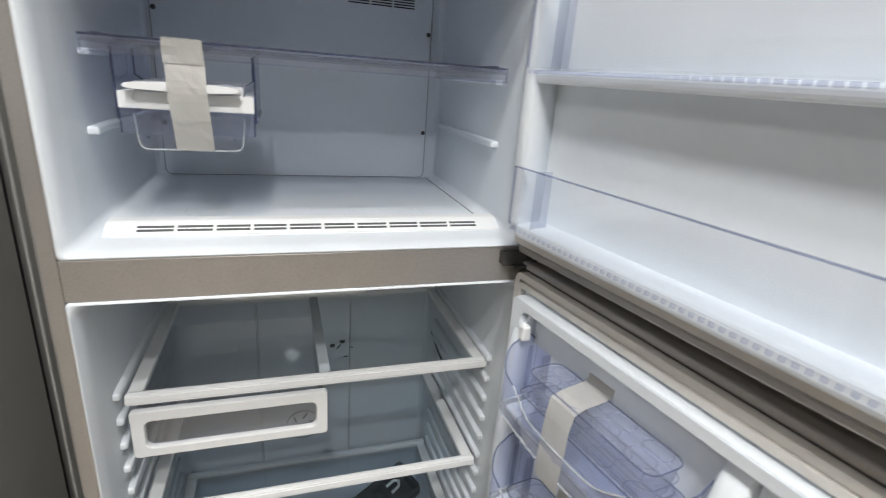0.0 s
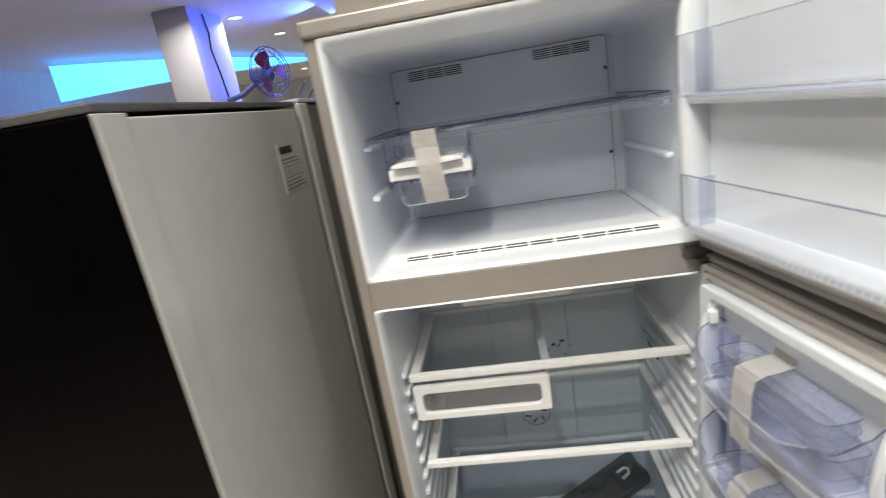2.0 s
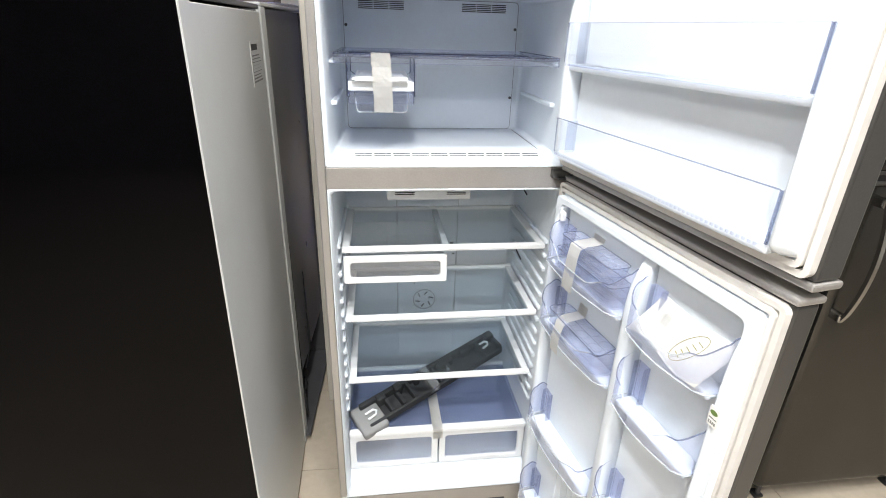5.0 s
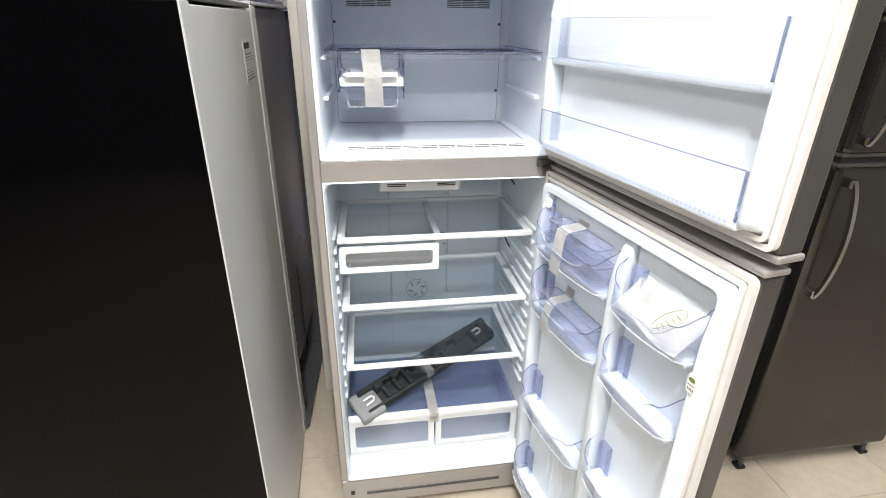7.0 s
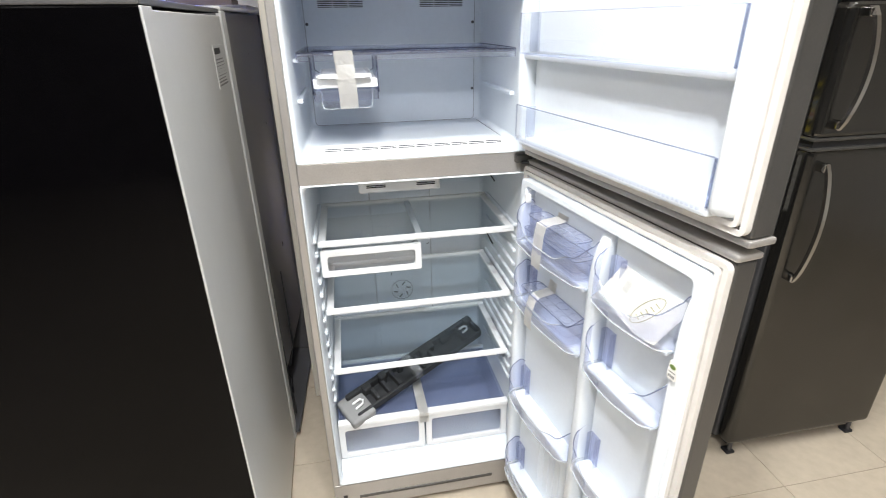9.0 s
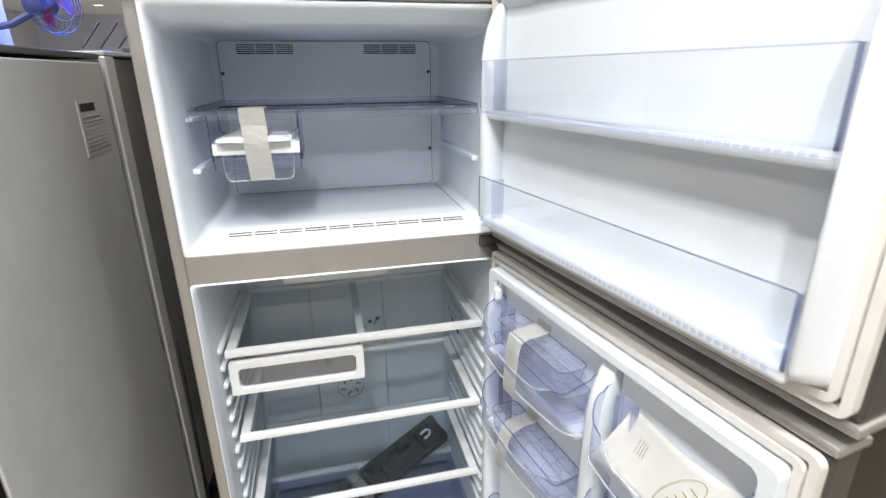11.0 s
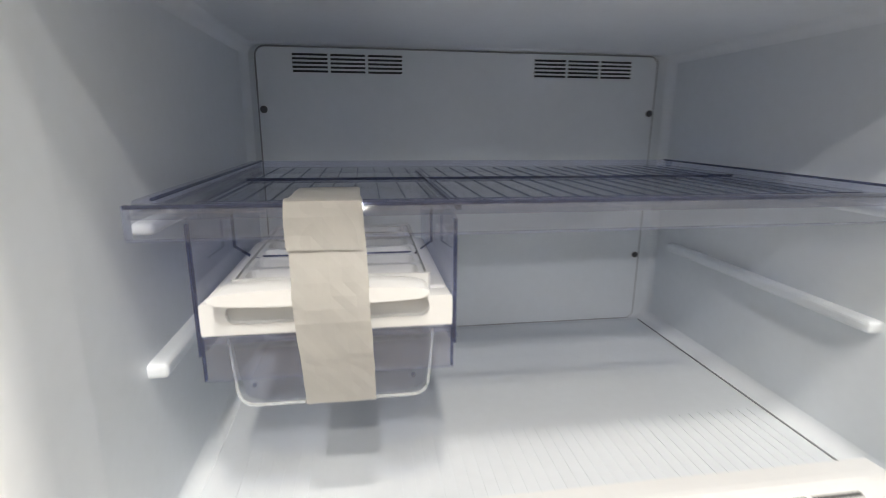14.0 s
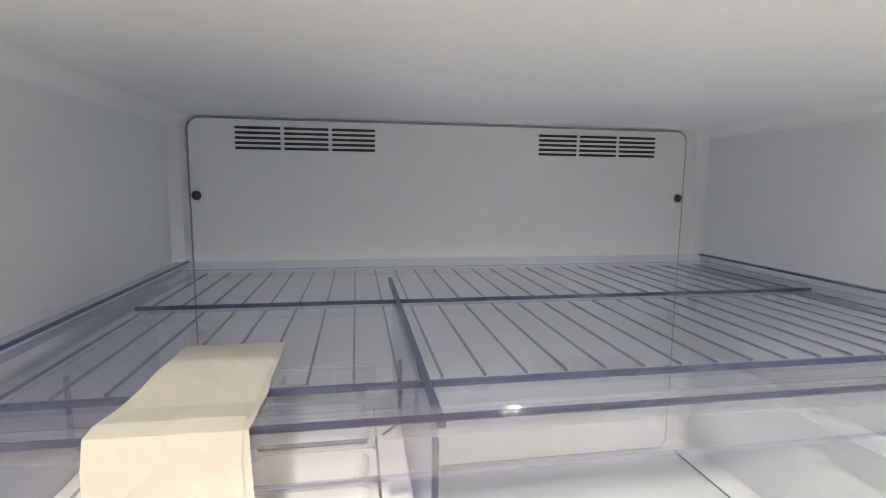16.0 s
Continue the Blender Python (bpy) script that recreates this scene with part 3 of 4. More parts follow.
for side in (-1, 1):
    for k in range(14):
        z = 0.47 + k * 0.047
        x0, x1 = (RX0 - 0.003, RX0 + 0.011) if side < 0 else (RX1 - 0.011, RX1 + 0.003)
        part("wall_ridge", box(x0, x1, 0.075, 0.43, z, z + 0.014, 0.005, 3), LINER, larder)

# step over the machine room and the air duct at the top
part("floor_step", prism([(0.012, RZ0 - 0.002), (0.070, RZ0 + 0.028), (0.09, RZ0 + 0.032), (0.45, RZ0 + 0.032), (0.45, RZ0 - 0.002)], RX0 + 0.002, RX1 - 0.002, "x"), LINER, larder)
duct = part("air_duct", box(-0.165, 0.098, 0.17, 0.503, 1.200, 1.272, 0.008, 3), WHITE, larder, "white air duct cover with slots")
for dx in (-0.14, 0.02):
    part("duct_slot", box(dx, dx + 0.06, 0.168, 0.172, 1.219, 1.2215), SLOT, duct)
    part("duct_slot", box(dx, dx + 0.06, 0.168, 0.172, 1.225, 1.2275), SLOT, duct)
part("duct_wing", box(-0.27, 0.24, 0.22, 0.50, 1.240, 1.276, 0.008, 3), LINER, duct)
part("back_rib", box(-0.125, -0.121, 0.4995, 0.504, 0.55, 1.16), SEAM_PALE, larder)
part("back_rib", box(0.112, 0.115, 0.4995, 0.504, 0.55, 1.16), SEAM_PALE, larder)
part("rear_cover", box(-0.12, 0.111, 0.499, 0.5045, 0.40, 1.16, 0.002), LINER, larder)
bm = frame_ring([(-0.014 + 0.046 * math.cos(k * math.tau / 24), 0.665 + 0.046 * math.sin(k * math.tau / 24)) for k in range(24)],
                [(-0.014 + 0.0435 * math.cos(k * math.tau / 24), 0.665 + 0.0435 * math.sin(k * math.tau / 24)) for k in range(24)], 0.4965, 0.4995)
part("vent_ring", bm, SEAM, larder)
for k in range(6):
    t = k * math.tau / 6 + 0.3
    cx, cz = -0.014 + 0.028 * math.cos(t), 0.665 + 0.028 * math.sin(t)
    bm = box(-0.009, 0.009, -0.0015, 0.0015, -0.002, 0.002)
    bmesh.ops.transform(bm, matrix=Matrix.Translation((cx, 0.4975, cz)) @ Matrix.Rotation(-t + 0.5, 4, "Y"), verts=bm.verts)
    part("vent_slot", bm, SLOT, larder)
for x, z, w in ((-0.10, 1.135, 0.008), (0.03, 1.14, 0.005), (0.06, 0.90, 0.012), (0.085, 0.91, 0.014), (-0.09, 0.765, 0.006), (-0.078, 0.765, 0.006)):
    part("vent_slot", box(x, x + w, 0.4975, 0.50, z, z + 0.016 - w * 0.5), SLOT, larder)
for x, z, turn, w in ((0.045, 0.885, 35, 0.020), (0.082, 0.900, 50, 0.016), (0.118, 0.892, -20, 0.008), (0.100, 0.868, 10, 0.010), (-0.055, 0.742, 80, 0.010)):
    bm = box(-w / 2, w / 2, -0.0008, 0.0008, -0.0016, 0.0016)
    bmesh.ops.transform(bm, matrix=Matrix.Translation((x, 0.4978 if abs(x) < 0.11 else 0.5035, z)) @ Matrix.Rotation(radians(-turn), 4, "Y"), verts=bm.verts)
    part("scuff", bm, SLOT, larder)
# grey wire channel on the right-hand wall
for zc in (1.165, 0.915):
    part("wall_groove", tube([(RX1 - 0.003, 0.46, zc + 0.03), (RX1 - 0.004, 0.40, zc + 0.01), (RX1 - 0.004, 0.33, zc)], 0.003, 6), SLOT, larder)


def window_drawer(name, x0, x1, z0, z1, y0, y1, label, tint, border=0.02):
    """A clear drawer with a white framed window for a front."""
    ob = part(name, frame_ring(rounded(x0, x1, z0, z1, 0.006, 5), rounded(x0 + border, x1 - border, z0 + border * 0.85, z1 - border, 0.012, 5), y0, y0 + 0.014), WHITE, fridge, label)
    mod = ob.modifiers.new("edge", "BEVEL")
    mod.width, mod.segments, mod.limit_method = 0.0022, 2, "ANGLE"
    part("window", prism(rounded(x0 + border - 0.003, x1 - border + 0.003, z0 + border * 0.8, z1 - border + 0.003, 0.012, 5), y0 + 0.007, y0 + 0.010, "y"), tint, ob)
    t = 0.003
    part("drawer_side", box(x0 + 0.006, x0 + 0.006 + t, y0 + 0.014, y1, z0 + 0.006, z1 - 0.006), tint, ob)
    part("drawer_side", box(x1 - 0.006 - t, x1 - 0.006, y0 + 0.014, y1, z0 + 0.006, z1 - 0.006), tint, ob)
    part("drawer_bottom", box(x0 + 0.006, x1 - 0.006, y0 + 0.014, y1, z0 + 0.004, z0 + 0.007), tint, ob)
    part("drawer_back", box(x0 + 0.006, x1 - 0.006, y1 - t, y1, z0 + 0.006, z1 - 0.006), tint, ob)
    return ob


window_drawer("chiller_drawer", -0.301, 0.016, 0.962, 1.052, 0.082, 0.40, "shallow clear drawer with a white framed window", CRYSTAL)
window_drawer("crisper_drawer", -0.314, 0.004, 0.199, 0.350, 0.078, 0.42, "clear blue vegetable drawer with a white framed window", CRYSTAL_CRISP, 0.022)
window_drawer("crisper_drawer", 0.010, 0.328, 0.199, 0.350, 0.078, 0.42, "clear blue vegetable drawer with a white framed window", CRYSTAL_CRISP, 0.022)
lid = part("crisper_cover", box(RX0 + 0.006, RX1 - 0.006, 0.09, 0.45, 0.357, 0.361), CRYSTAL_COVER, fridge, "tinted cover over the vegetable drawers, white front rail")
part("front_rail", box(RX0 + 0.004, RX1 - 0.003, 0.070, 0.098, 0.351, 0.370, 0.004, 3), WHITE, lid)
part("middle_bar", box(-0.016, 0.016, 0.095, 0.452, 0.353, 0.369, 0.003, 2), WHITE, lid)
part("rear_rail", box(RX0 + 0.004, RX1 - 0.003, 0.44, 0.456, 0.353, 0.372, 0.003, 2), WHITE, lid)
part("cover_ledge", box(RX0 + 0.03, -0.03, 0.385, 0.39, 0.3605, 0.372), CRYSTAL_EDGE, lid)
part("cover_ledge", box(0.03, RX1 - 0.03, 0.385, 0.39, 0.3605, 0.372), CRYSTAL_EDGE, lid)
bar_path = [(0.27, 0.3705), (0.21, 0.3708), (0.16, 0.3705), (0.13, 0.371), (0.10, 0.3715), (0.080, 0.3715), (0.0685, 0.369), (0.0665, 0.36), (0.070, 0.350), (0.0755, 0.344), (0.0765, 0.33), (0.077, 0.318)]
tagged(obj("tape_strip", wavy_strip(bar_path, -0.018, 0.018, 0.004, 0.0005, 8), TAPE), "cream masking tape stuck over the vegetable drawer cover", "tape")


# packing foam lying across the vegetable drawer cover
def foam_bar():
    bm = bmesh.new()
    box(-0.31, 0.31, -0.048, 0.048, 0.0, 0.018, 0.004, 2, bm)
    box(-0.31, 0.31, 0.030, 0.048, 0.014, 0.052, 0.004, 2, bm)
    box(-0.31, 0.31, -0.048, -0.036, 0.014, 0.036, 0.004, 2, bm)
    for x, w, h in ((-0.245, 0.035, 0.060), (-0.17, 0.03, 0.066), (-0.085, 0.025, 0.058), (0.03, 0.07, 0.052), (0.14, 0.05, 0.056), (0.27, 0.04, 0.060)):
        box(x, x + w, 0.012, 0.044, 0.016, h, 0.006, 2, bm)
    for x in (-0.22, -0.17, -0.12, 0.0, 0.06, 0.22, 0.296):
        box(x, x + 0.014, -0.04, 0.036, 0.014, 0.046, 0.003, 2, bm)
    return bm


foam = tagged(obj("packing_foam", foam_bar(), FOAM), "dark grey packing foam bar lying across the drawer cover", "packing")
way = Vector((0.285, 0.425, 0.475)) - Vector((-0.262, 0.125, 0.372))
yaw = math.degrees(math.atan2(way.y, way.x))
tilt = -math.degrees(math.asin(way.z / way.length))
foam.matrix_world = Matrix.Translation((0.0105, 0.272, 0.424)) @ Euler((radians(14), radians(tilt), radians(yaw))).to_matrix().to_4x4()
part("foam_end", box(-0.345, -0.245, -0.066, 0.056, -0.006, 0.032, 0.010, 3), FOAM_GREY, foam, "lighter grey foam end block")
for cx, cy in ((-0.285, -0.012), (0.25, 0.0)):
    bm = tube([(cx - 0.02, cy + 0.016, 0.040), (cx + 0.012, cy + 0.016, 0.043), (cx + 0.02, cy + 0.006, 0.043), (cx + 0.012, cy - 0.006, 0.043), (cx - 0.02, cy - 0.008, 0.040)], 0.0045, 8)
    part("clip", bm, WHITE, foam, "white plastic clip")
bm = box(-0.045, -0.012, -0.0505, 0.0505, 0.016, 0.054, 0.003, 2)
part("tape_band", bm, WRAP, foam, "clear tape wrapped round the foam")


# ---- doors ----
def door(name, hx, angle, z0, z1, thick, wide, label):
    """The metal shell of a door; local x runs from the hinge, y outwards, z up."""
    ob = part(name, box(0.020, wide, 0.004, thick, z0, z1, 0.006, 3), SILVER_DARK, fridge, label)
    ob.matrix_basis = pose(hx, 0, 0, 0, 0, angle - 90)
    for inset, w, d in ((0.004, 0.011, 0.009), (0.0165, 0.010, 0.013)):
        o, i = inset, inset + w
        lip = frame_ring(rounded(o + 0.012, wide - o, z0 + o, z1 - o, 0.004 + w, 5), rounded(i + 0.012, wide - i, z0 + i, z1 - i, 0.004, 5), -d, 0.005, "y")
        part("gasket_lip", lip, GASKET, ob, "cream rubber door gasket")
    return ob


UZ0, UZ1, UW = 1.360, 1.848, 0.745
upper = door("freezer_door", 0.306, 10.5, UZ0, UZ1, 0.058, UW, "silver freezer door standing wide open")
part("bottom_cap", box(0.018, UW + 0.004, 0.0, 0.062, UZ0 - 0.014, UZ0 - 0.0005, 0.004, 2), SILVER, upper, "grey plastic end cap")
part("top_cap", box(0.018, UW + 0.004, 0.0, 0.062, UZ1 + 0.0005, UZ1 + 0.014, 0.004, 2), SILVER, upper, "grey plastic end cap")
pan = bmesh.new()
prism(rounded(0.040, UW - 0.028, UZ0 + 0.026, UZ1 - 0.026, 0.005, 3), -0.006, 0.006, "y", pan)
part("door_liner", pan, LINER, upper, "white moulded door lining")


def dike(u0, u1, z0, z1, high, slope):
    """A rib of the door lining: steep on one side, sloping on the other, sweeping back to the panel at the top."""
    w = u1 - u0
    cross = [(0.0, 0.0), (0.05, 0.85), (0.14, 0.97), (0.26, 1.0), (0.45, 0.86), (0.72, 0.52), (0.92, 0.16), (1.0, 0.0)] if slope else [(0.0, 0.0), (0.08, 0.8), (0.2, 0.96), (0.4, 1.0), (0.7, 1.0), (0.88, 0.95), (0.97, 0.8), (1.0, 0.0)]
    run = [(z0, 0.0), (z0 + 0.003, 0.5), (z0 + 0.010, 0.85), (z0 + 0.022, 1.0), (z1 - 0.14, 1.0), (z1 - 0.105, 0.97), (z1 - 0.075, 0.88), (z1 - 0.048, 0.72), (z1 - 0.026, 0.5), (z1 - 0.010, 0.25), (z1, 0.0)]
    bm = bmesh.new()
    rows = [[bm.verts.new((u0 + w * a, -0.004 - high * h * k, z)) for a, h in cross] for z, k in run]
    for p, q in zip(rows, rows[1:]):
        for k in range(len(cross) - 1):
            bm.faces.new((p[k], p[k + 1], q[k + 1], q[k]))
        bm.faces.new((p[-1], p[0], q[0], q[-1]))
    return bm


part("lining_rib", dike(0.040, 0.068, UZ0 + 0.030, UZ1 - 0.03, 0.046, False), LINER, upper, smooth=True)
part("lining_rib", dike(0.694, 0.722, UZ0 + 0.030, UZ1 - 0.03, 0.048, True), LINER, upper, smooth=True)
part("lining_ledge", box(0.064, 0.696, -0.044, 0.0, 1.606, 1.622, 0.006, 3), LINER, upper)
part("lining_ledge", box(0.064, 0.696, -0.049, 0.0, UZ0 + 0.030, UZ0 + 0.052, 0.007, 3), LINER, upper)
part("lining_band", prism([(-0.004, 1.80), (-0.004, 1.826), (-0.018, 1.823), (-0.020, 1.818)], 0.064, 0.696, "x"), LINER, upper)


def door_rack(z0, z1, parent, depth=0.051):
    """A clear rail across a door: long front, two short ends, a ribbed foot."""
    ob = part("door_rack", box(0.052, 0.695, -depth, -depth + 0.003, z0, z1, 0.001, 1), CRYSTAL, parent, "clear plastic door rack")
    part("rack_edge", tube([(0.052, -depth + 0.0015, z1), (0.69, -depth + 0.0015, z1)], 0.0013, 6), CRYSTAL_BLUE if z0 > 1.5 else CRYSTAL_RIB, ob)
    for u in (0.0525, 0.692):
        part("rack_end", box(u, u + 0.0028, -depth, -0.004, z0, z1, 0.001, 1), CRYSTAL_SHELF, ob)
        part("end_edge", box(u - 0.0005, u + 0.0035, -depth - 0.0008, -depth + 0.002, z0, z1), CRYSTAL_RIB if u > 0.5 else CRYSTAL_BLUE, ob)
    part("rack_end", box(0.098, 0.1005, -depth + 0.003, -0.02, z0, z1, 0.001, 1), CRYSTAL_SHELF, ob)
    part("rack_floor", box(0.053, 0.694, -depth, -0.004, z0 - 0.003, z0, 0.001, 1), CRYSTAL, ob)
    ribs = bmesh.new()
    for k in range(58):
        u = 0.058 + k * 0.0108
        box(u, u + 0.005, -depth - 0.0008, -depth + 0.005, z0 - 0.0075, z0 - 0.003, bm=ribs)
    rb = part("foot_ribs", ribs, CRYSTAL_BLUE, ob)
    rb["kind"] = "stuff"
    return ob


door_rack(1.625, 1.712, upper)
door_rack(1.408, 1.492, upper)

LZ0, LZ1, LW = 0.060, 1.318, 0.735
lower = door("larder_door", 0.318, 9.2, LZ0, LZ1, 0.052, LW, "silver refrigerator door standing wide open")
part("top_cap", box(0.018, LW + 0.004, -0.002, 0.056, LZ1 + 0.0005, LZ1 + 0.013, 0.004, 2), SILVER, lower, "grey plastic end cap")
part("bottom_cap", box(0.018, LW + 0.004, -0.002, 0.056, LZ0 - 0.013, LZ0 - 0.0005, 0.004, 2), SILVER, lower, "grey plastic end cap")
pan = bmesh.new()
prism(rounded(0.040, LW - 0.028, LZ0 + 0.026, LZ1 - 0.026, 0.005, 3), -0.004, 0.006, "y", pan)
part("door_liner", pan, LINER, lower, "white moulded door lining")
bm = frame_ring(rounded(0.044, 0.708, LZ0 + 0.034, LZ1 - 0.032, 0.012, 4), rounded(0.070, 0.686, LZ0 + 0.075, LZ1 - 0.050, 0.014, 4), -0.030, -0.003)
bmesh.ops.bevel(bm, geom=[e for e in bm.edges if e.calc_length() > 0.003], offset=0.005, segments=2, affect="EDGES", clamp_overlap=True)
part("lining_rim", bm, LINER, lower)
part("lining_rib", dike(0.410, 0.446, LZ0 + 0.06, LZ1 - 0.048, 0.046, False), LINER, lower, smooth=True)
part("lining_rib", dike(0.684, 0.716, LZ0 + 0.06, LZ1 - 0.045, 0.042, True), LINER, lower, smooth=True)
part("lining_rib", dike(0.052, 0.078, LZ0 + 0.06, LZ1 - 0.045, 0.042, False), LINER, lower, smooth=True)


def film_sheet(points, z):
    """A thin clear floor or lid of a moulded box; its rim is a part of its own."""
    bm = bmesh.new()
    bm.faces.new([bm.verts.new((x, y, z)) for x, y in points])
    return bm


def bin_shape(u0, u1, h_end, h_front, depth, r=0.034):
    """Plan points and heights of a door bin's wall, from the lining round the front and back."""
    out = []
    for k in range(5):
        out.append((u0, -0.004 - (depth - r - 0.004) * k / 4, h_end * (0.9 + 0.1 * math.sin(k / 4 * math.pi))))
    for k in range(1, 9):
        t = k / 8
        a = math.pi + t * math.pi / 2
        out.append((u0 + r + r * math.cos(a), -(depth - r) + r * math.sin(a), h_end * 0.9 + (h_front - h_end * 0.9) * (t * t * (3 - 2 * t)) * 0.55))
    mid = [(u0 + r + (u1 - u0 - 2 * r) * t, -depth - 0.010 * math.sin(t * math.pi), t) for t in [k / 16 for k in range(1, 16)]]
    base = out[-1][2]
    for u, y, t in mid:
        e = min(t, 1 - t)
        f = min(1.0, e / 0.28)
        out.append((u, y, base + (h_front - base) * (f * f * (3 - 2 * f))))
    for u, y, h in out[:13][::-1]:
        out.append((u0 + u1 - u, y, h))
    return out


def door_bin(u0, u1, z0, parent, depth=0.074, h_end=0.118, h_front=0.040):
    shape = bin_shape(u0, u1, h_end, h_front, depth)
    bm = bmesh.new()
    t = 0.0014
    rows = []
    c = Vector(((u0 + u1) / 2, -0.02))
    for u, y, h in shape:
        inn = (c - Vector((u, y))).normalized() * t * 1.6
        rows.append([bm.verts.new(p) for p in ((u, y, z0), (u, y, z0 + h), (u + inn.x, y + inn.y, z0 + h), (u + inn.x, y + inn.y, z0))])
    for a, b in zip(rows, rows[1:]):
        bm.faces.new((a[0], a[1], b[1], b[0]))
        bm.faces.new((a[1], a[2], b[2], b[1]))
    ob = part("door_bin", bm, CRYSTAL_PALE, parent, "clear blue-tinted plastic door bin with raised ends", smooth=False)
    top_line = [(u, y, z0 + h) for u, y, h in shape]
    cut = 13
    part("bin_edge", tube(top_line[:cut + 1], 0.0014, 6), CRYSTAL_RIB, ob)
    part("bin_edge", tube(top_line[cut:-cut], 0.0014, 6), CRYSTAL_BRIGHT, ob)
    part("bin_edge", tube(top_line[-cut - 1:], 0.0014, 6), CRYSTAL_RIB, ob)
    part("bin_edge", tube([(u, y, z0 + 0.001) for u, y, h in shape], 0.0018, 6), CRYSTAL_BRIGHT, ob)
    part("bin_floor", film_sheet([(u, y) for u, y, h in shape], z0 + 0.001), CRYSTAL, ob)
    tab = part("bin_tab", box(u0 + 0.012, u0 + 0.046, -0.0105, -0.0085, z0 + 0.004, z0 + h_end * 0.86, 0.0008, 1), CRYSTAL_PALE, ob)
    for u in (u0 + 0.012, u0 + 0.046):
        part("tab_edge", box(u - 0.0012, u + 0.0012, -0.024, -0.0085, z0 + 0.004, z0 + h_end * 0.86), CRYSTAL_BLUE, tab)
    part("bin_shelf", box(u0 + 0.006, u1 - 0.006, -depth + 0.022, -0.002, z0 - 0.016, z0 - 0.001, 0.006, 3), LINER, ob, "white ledge of the door lining")
    return ob


LEFT_Z, RIGHT_Z = (1.115, 0.925, 0.560, 0.225), (1.115, 0.925, 0.600, 0.255)
for z in LEFT_Z:
    door_bin(0.082, 0.412, z, lower)
for z in RIGHT_Z:
    door_bin(0.444, 0.682, z, lower)
part("door_peg", box(0.075, 0.090, -0.036, -0.02, 1.222, 1.248, 0.004), WHITE, lower)
for k in range(6):
    part("lining_flute", box(0.20 + k * 0.030, 0.212 + k * 0.030, -0.0065, -0.002, 0.26, 0.54, 0.002), LINER, lower)
    part("lining_flute", box(0.49 + k * 0.030, 0.502 + k * 0.030, -0.0065, -0.002, 0.30, 0.58, 0.002), LINER, lower)

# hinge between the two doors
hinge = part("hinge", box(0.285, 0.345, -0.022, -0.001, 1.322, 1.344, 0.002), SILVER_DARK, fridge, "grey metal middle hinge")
part("hinge_plate", box(0.300, 0.350, -0.032, -0.001, 1.3205, 1.3265, 0.001, 1), SCREW, hinge)
part("hinge_pin", disc(0.005, 0.02, 12, None, (0.338, -0.026, 1.3265), "z"), SCREW, hinge)

LOWER = pose(0.318, 0, 0, 0, 0, 9.2 - 90)


# loose things in the door
def nested_tray(u0, u1, y0, y1, z0, z1, m, label):
    """A small clear lidded box with cups, packed into a door bin."""
    top = thing("egg_tray", m, label, "tray", "clear trays packed in the door")
    t = 0.0022
    part("tray_floor", film_sheet(rounded(u0 + 0.004, u1 - 0.004, y0 + 0.004, y1 - 0.004, 0.014, 4), z0), CRYSTAL_TRAY, top)
    walls = bmesh.new()
    low, high = [[walls.verts.new((a, b, z)) for a, b in rounded(u0 + g, u1 - g, y0 + g, y1 - g, 0.014, 4)] for z, g in ((z0, 0.004), (z1, 0.0))]
    for k in range(len(low)):
        walls.faces.new((low[k - 1], low[k], high[k], high[k - 1]))
    part("tray_wall", walls, CRYSTAL_TRAY, top)
    part("tray_lid", film_sheet(rounded(u0 - 0.002, u1 + 0.002, y0 - 0.002, y1 + 0.002, 0.015, 4), z1 + 0.002), CRYSTAL_TRAY, top)
    for z in (z0 + 0.001, z1 + 0.002, (z0 + z1) / 2):
        pts = rounded(u0 - 0.0015, u1 + 0.0015, y0 - 0.0015, y1 + 0.0015, 0.015, 4)
        part("tray_edge", tube([(a, b, z) for a, b in pts + pts[:1]], 0.0011, 5), CRYSTAL_RIB if z > z1 else CRYSTAL_BLUE, top)
    n = 4
    for k in range(n):
        for r in range(2):
            cu, cy = u0 + (u1 - u0) * (k + 0.5) / n, y0 + (y1 - y0) * (r + 0.5) / 2
            ring = [(cu + 0.019 * math.cos(a * math.tau / 14), cy + 0.016 * math.sin(a * math.tau / 14), z1 + 0.0028) for a in range(15)]
            part("cup_rim", tube(ring, 0.0009, 5), CRYSTAL_TRAY, top)
    return top


nested_tray(0.135, 0.385, -0.068, -0.008, 1.120, 1.172, LOWER, "clear blue lidded egg tray taped into the door bin")
nested_tray(0.150, 0.372, -0.066, -0.010, 1.177, 1.214, LOWER, "clear blue lidded tray stacked on another in the door bin")
nested_tray(0.140, 0.380, -0.070, -0.008, 0.931, 0.992, LOWER, "clear blue lidded tray taped into the door bin")


def door_tape(path, u0, u1, seed, label):
    bm = wavy_strip(path, u0, u1, 0.012, 0.0005, seed)
    ob = tagged(obj("tape_strip", bm, TAPE), label, "tape")
    ob.matrix_world = LOWER
    return ob


door_tape([(-0.003, 1.235), (-0.008, 1.2215), (-0.03, 1.2195), (-0.055, 1.219), (-0.072, 1.214), (-0.0785, 1.19), (-0.081, 1.165), (-0.084, 1.14), (-0.086, 1.115), (-0.086, 1.098)], 0.205, 0.252, 11, "cream masking tape over the stacked trays")
door_tape([(-0.003, 1.03), (-0.010, 0.999), (-0.035, 0.997), (-0.060, 0.996), (-0.074, 0.985), (-0.0805, 0.965), (-0.086, 0.94), (-0.0865, 0.915), (-0.086, 0.90)], 0.190, 0.228, 12, "cream masking tape over the lower tray")


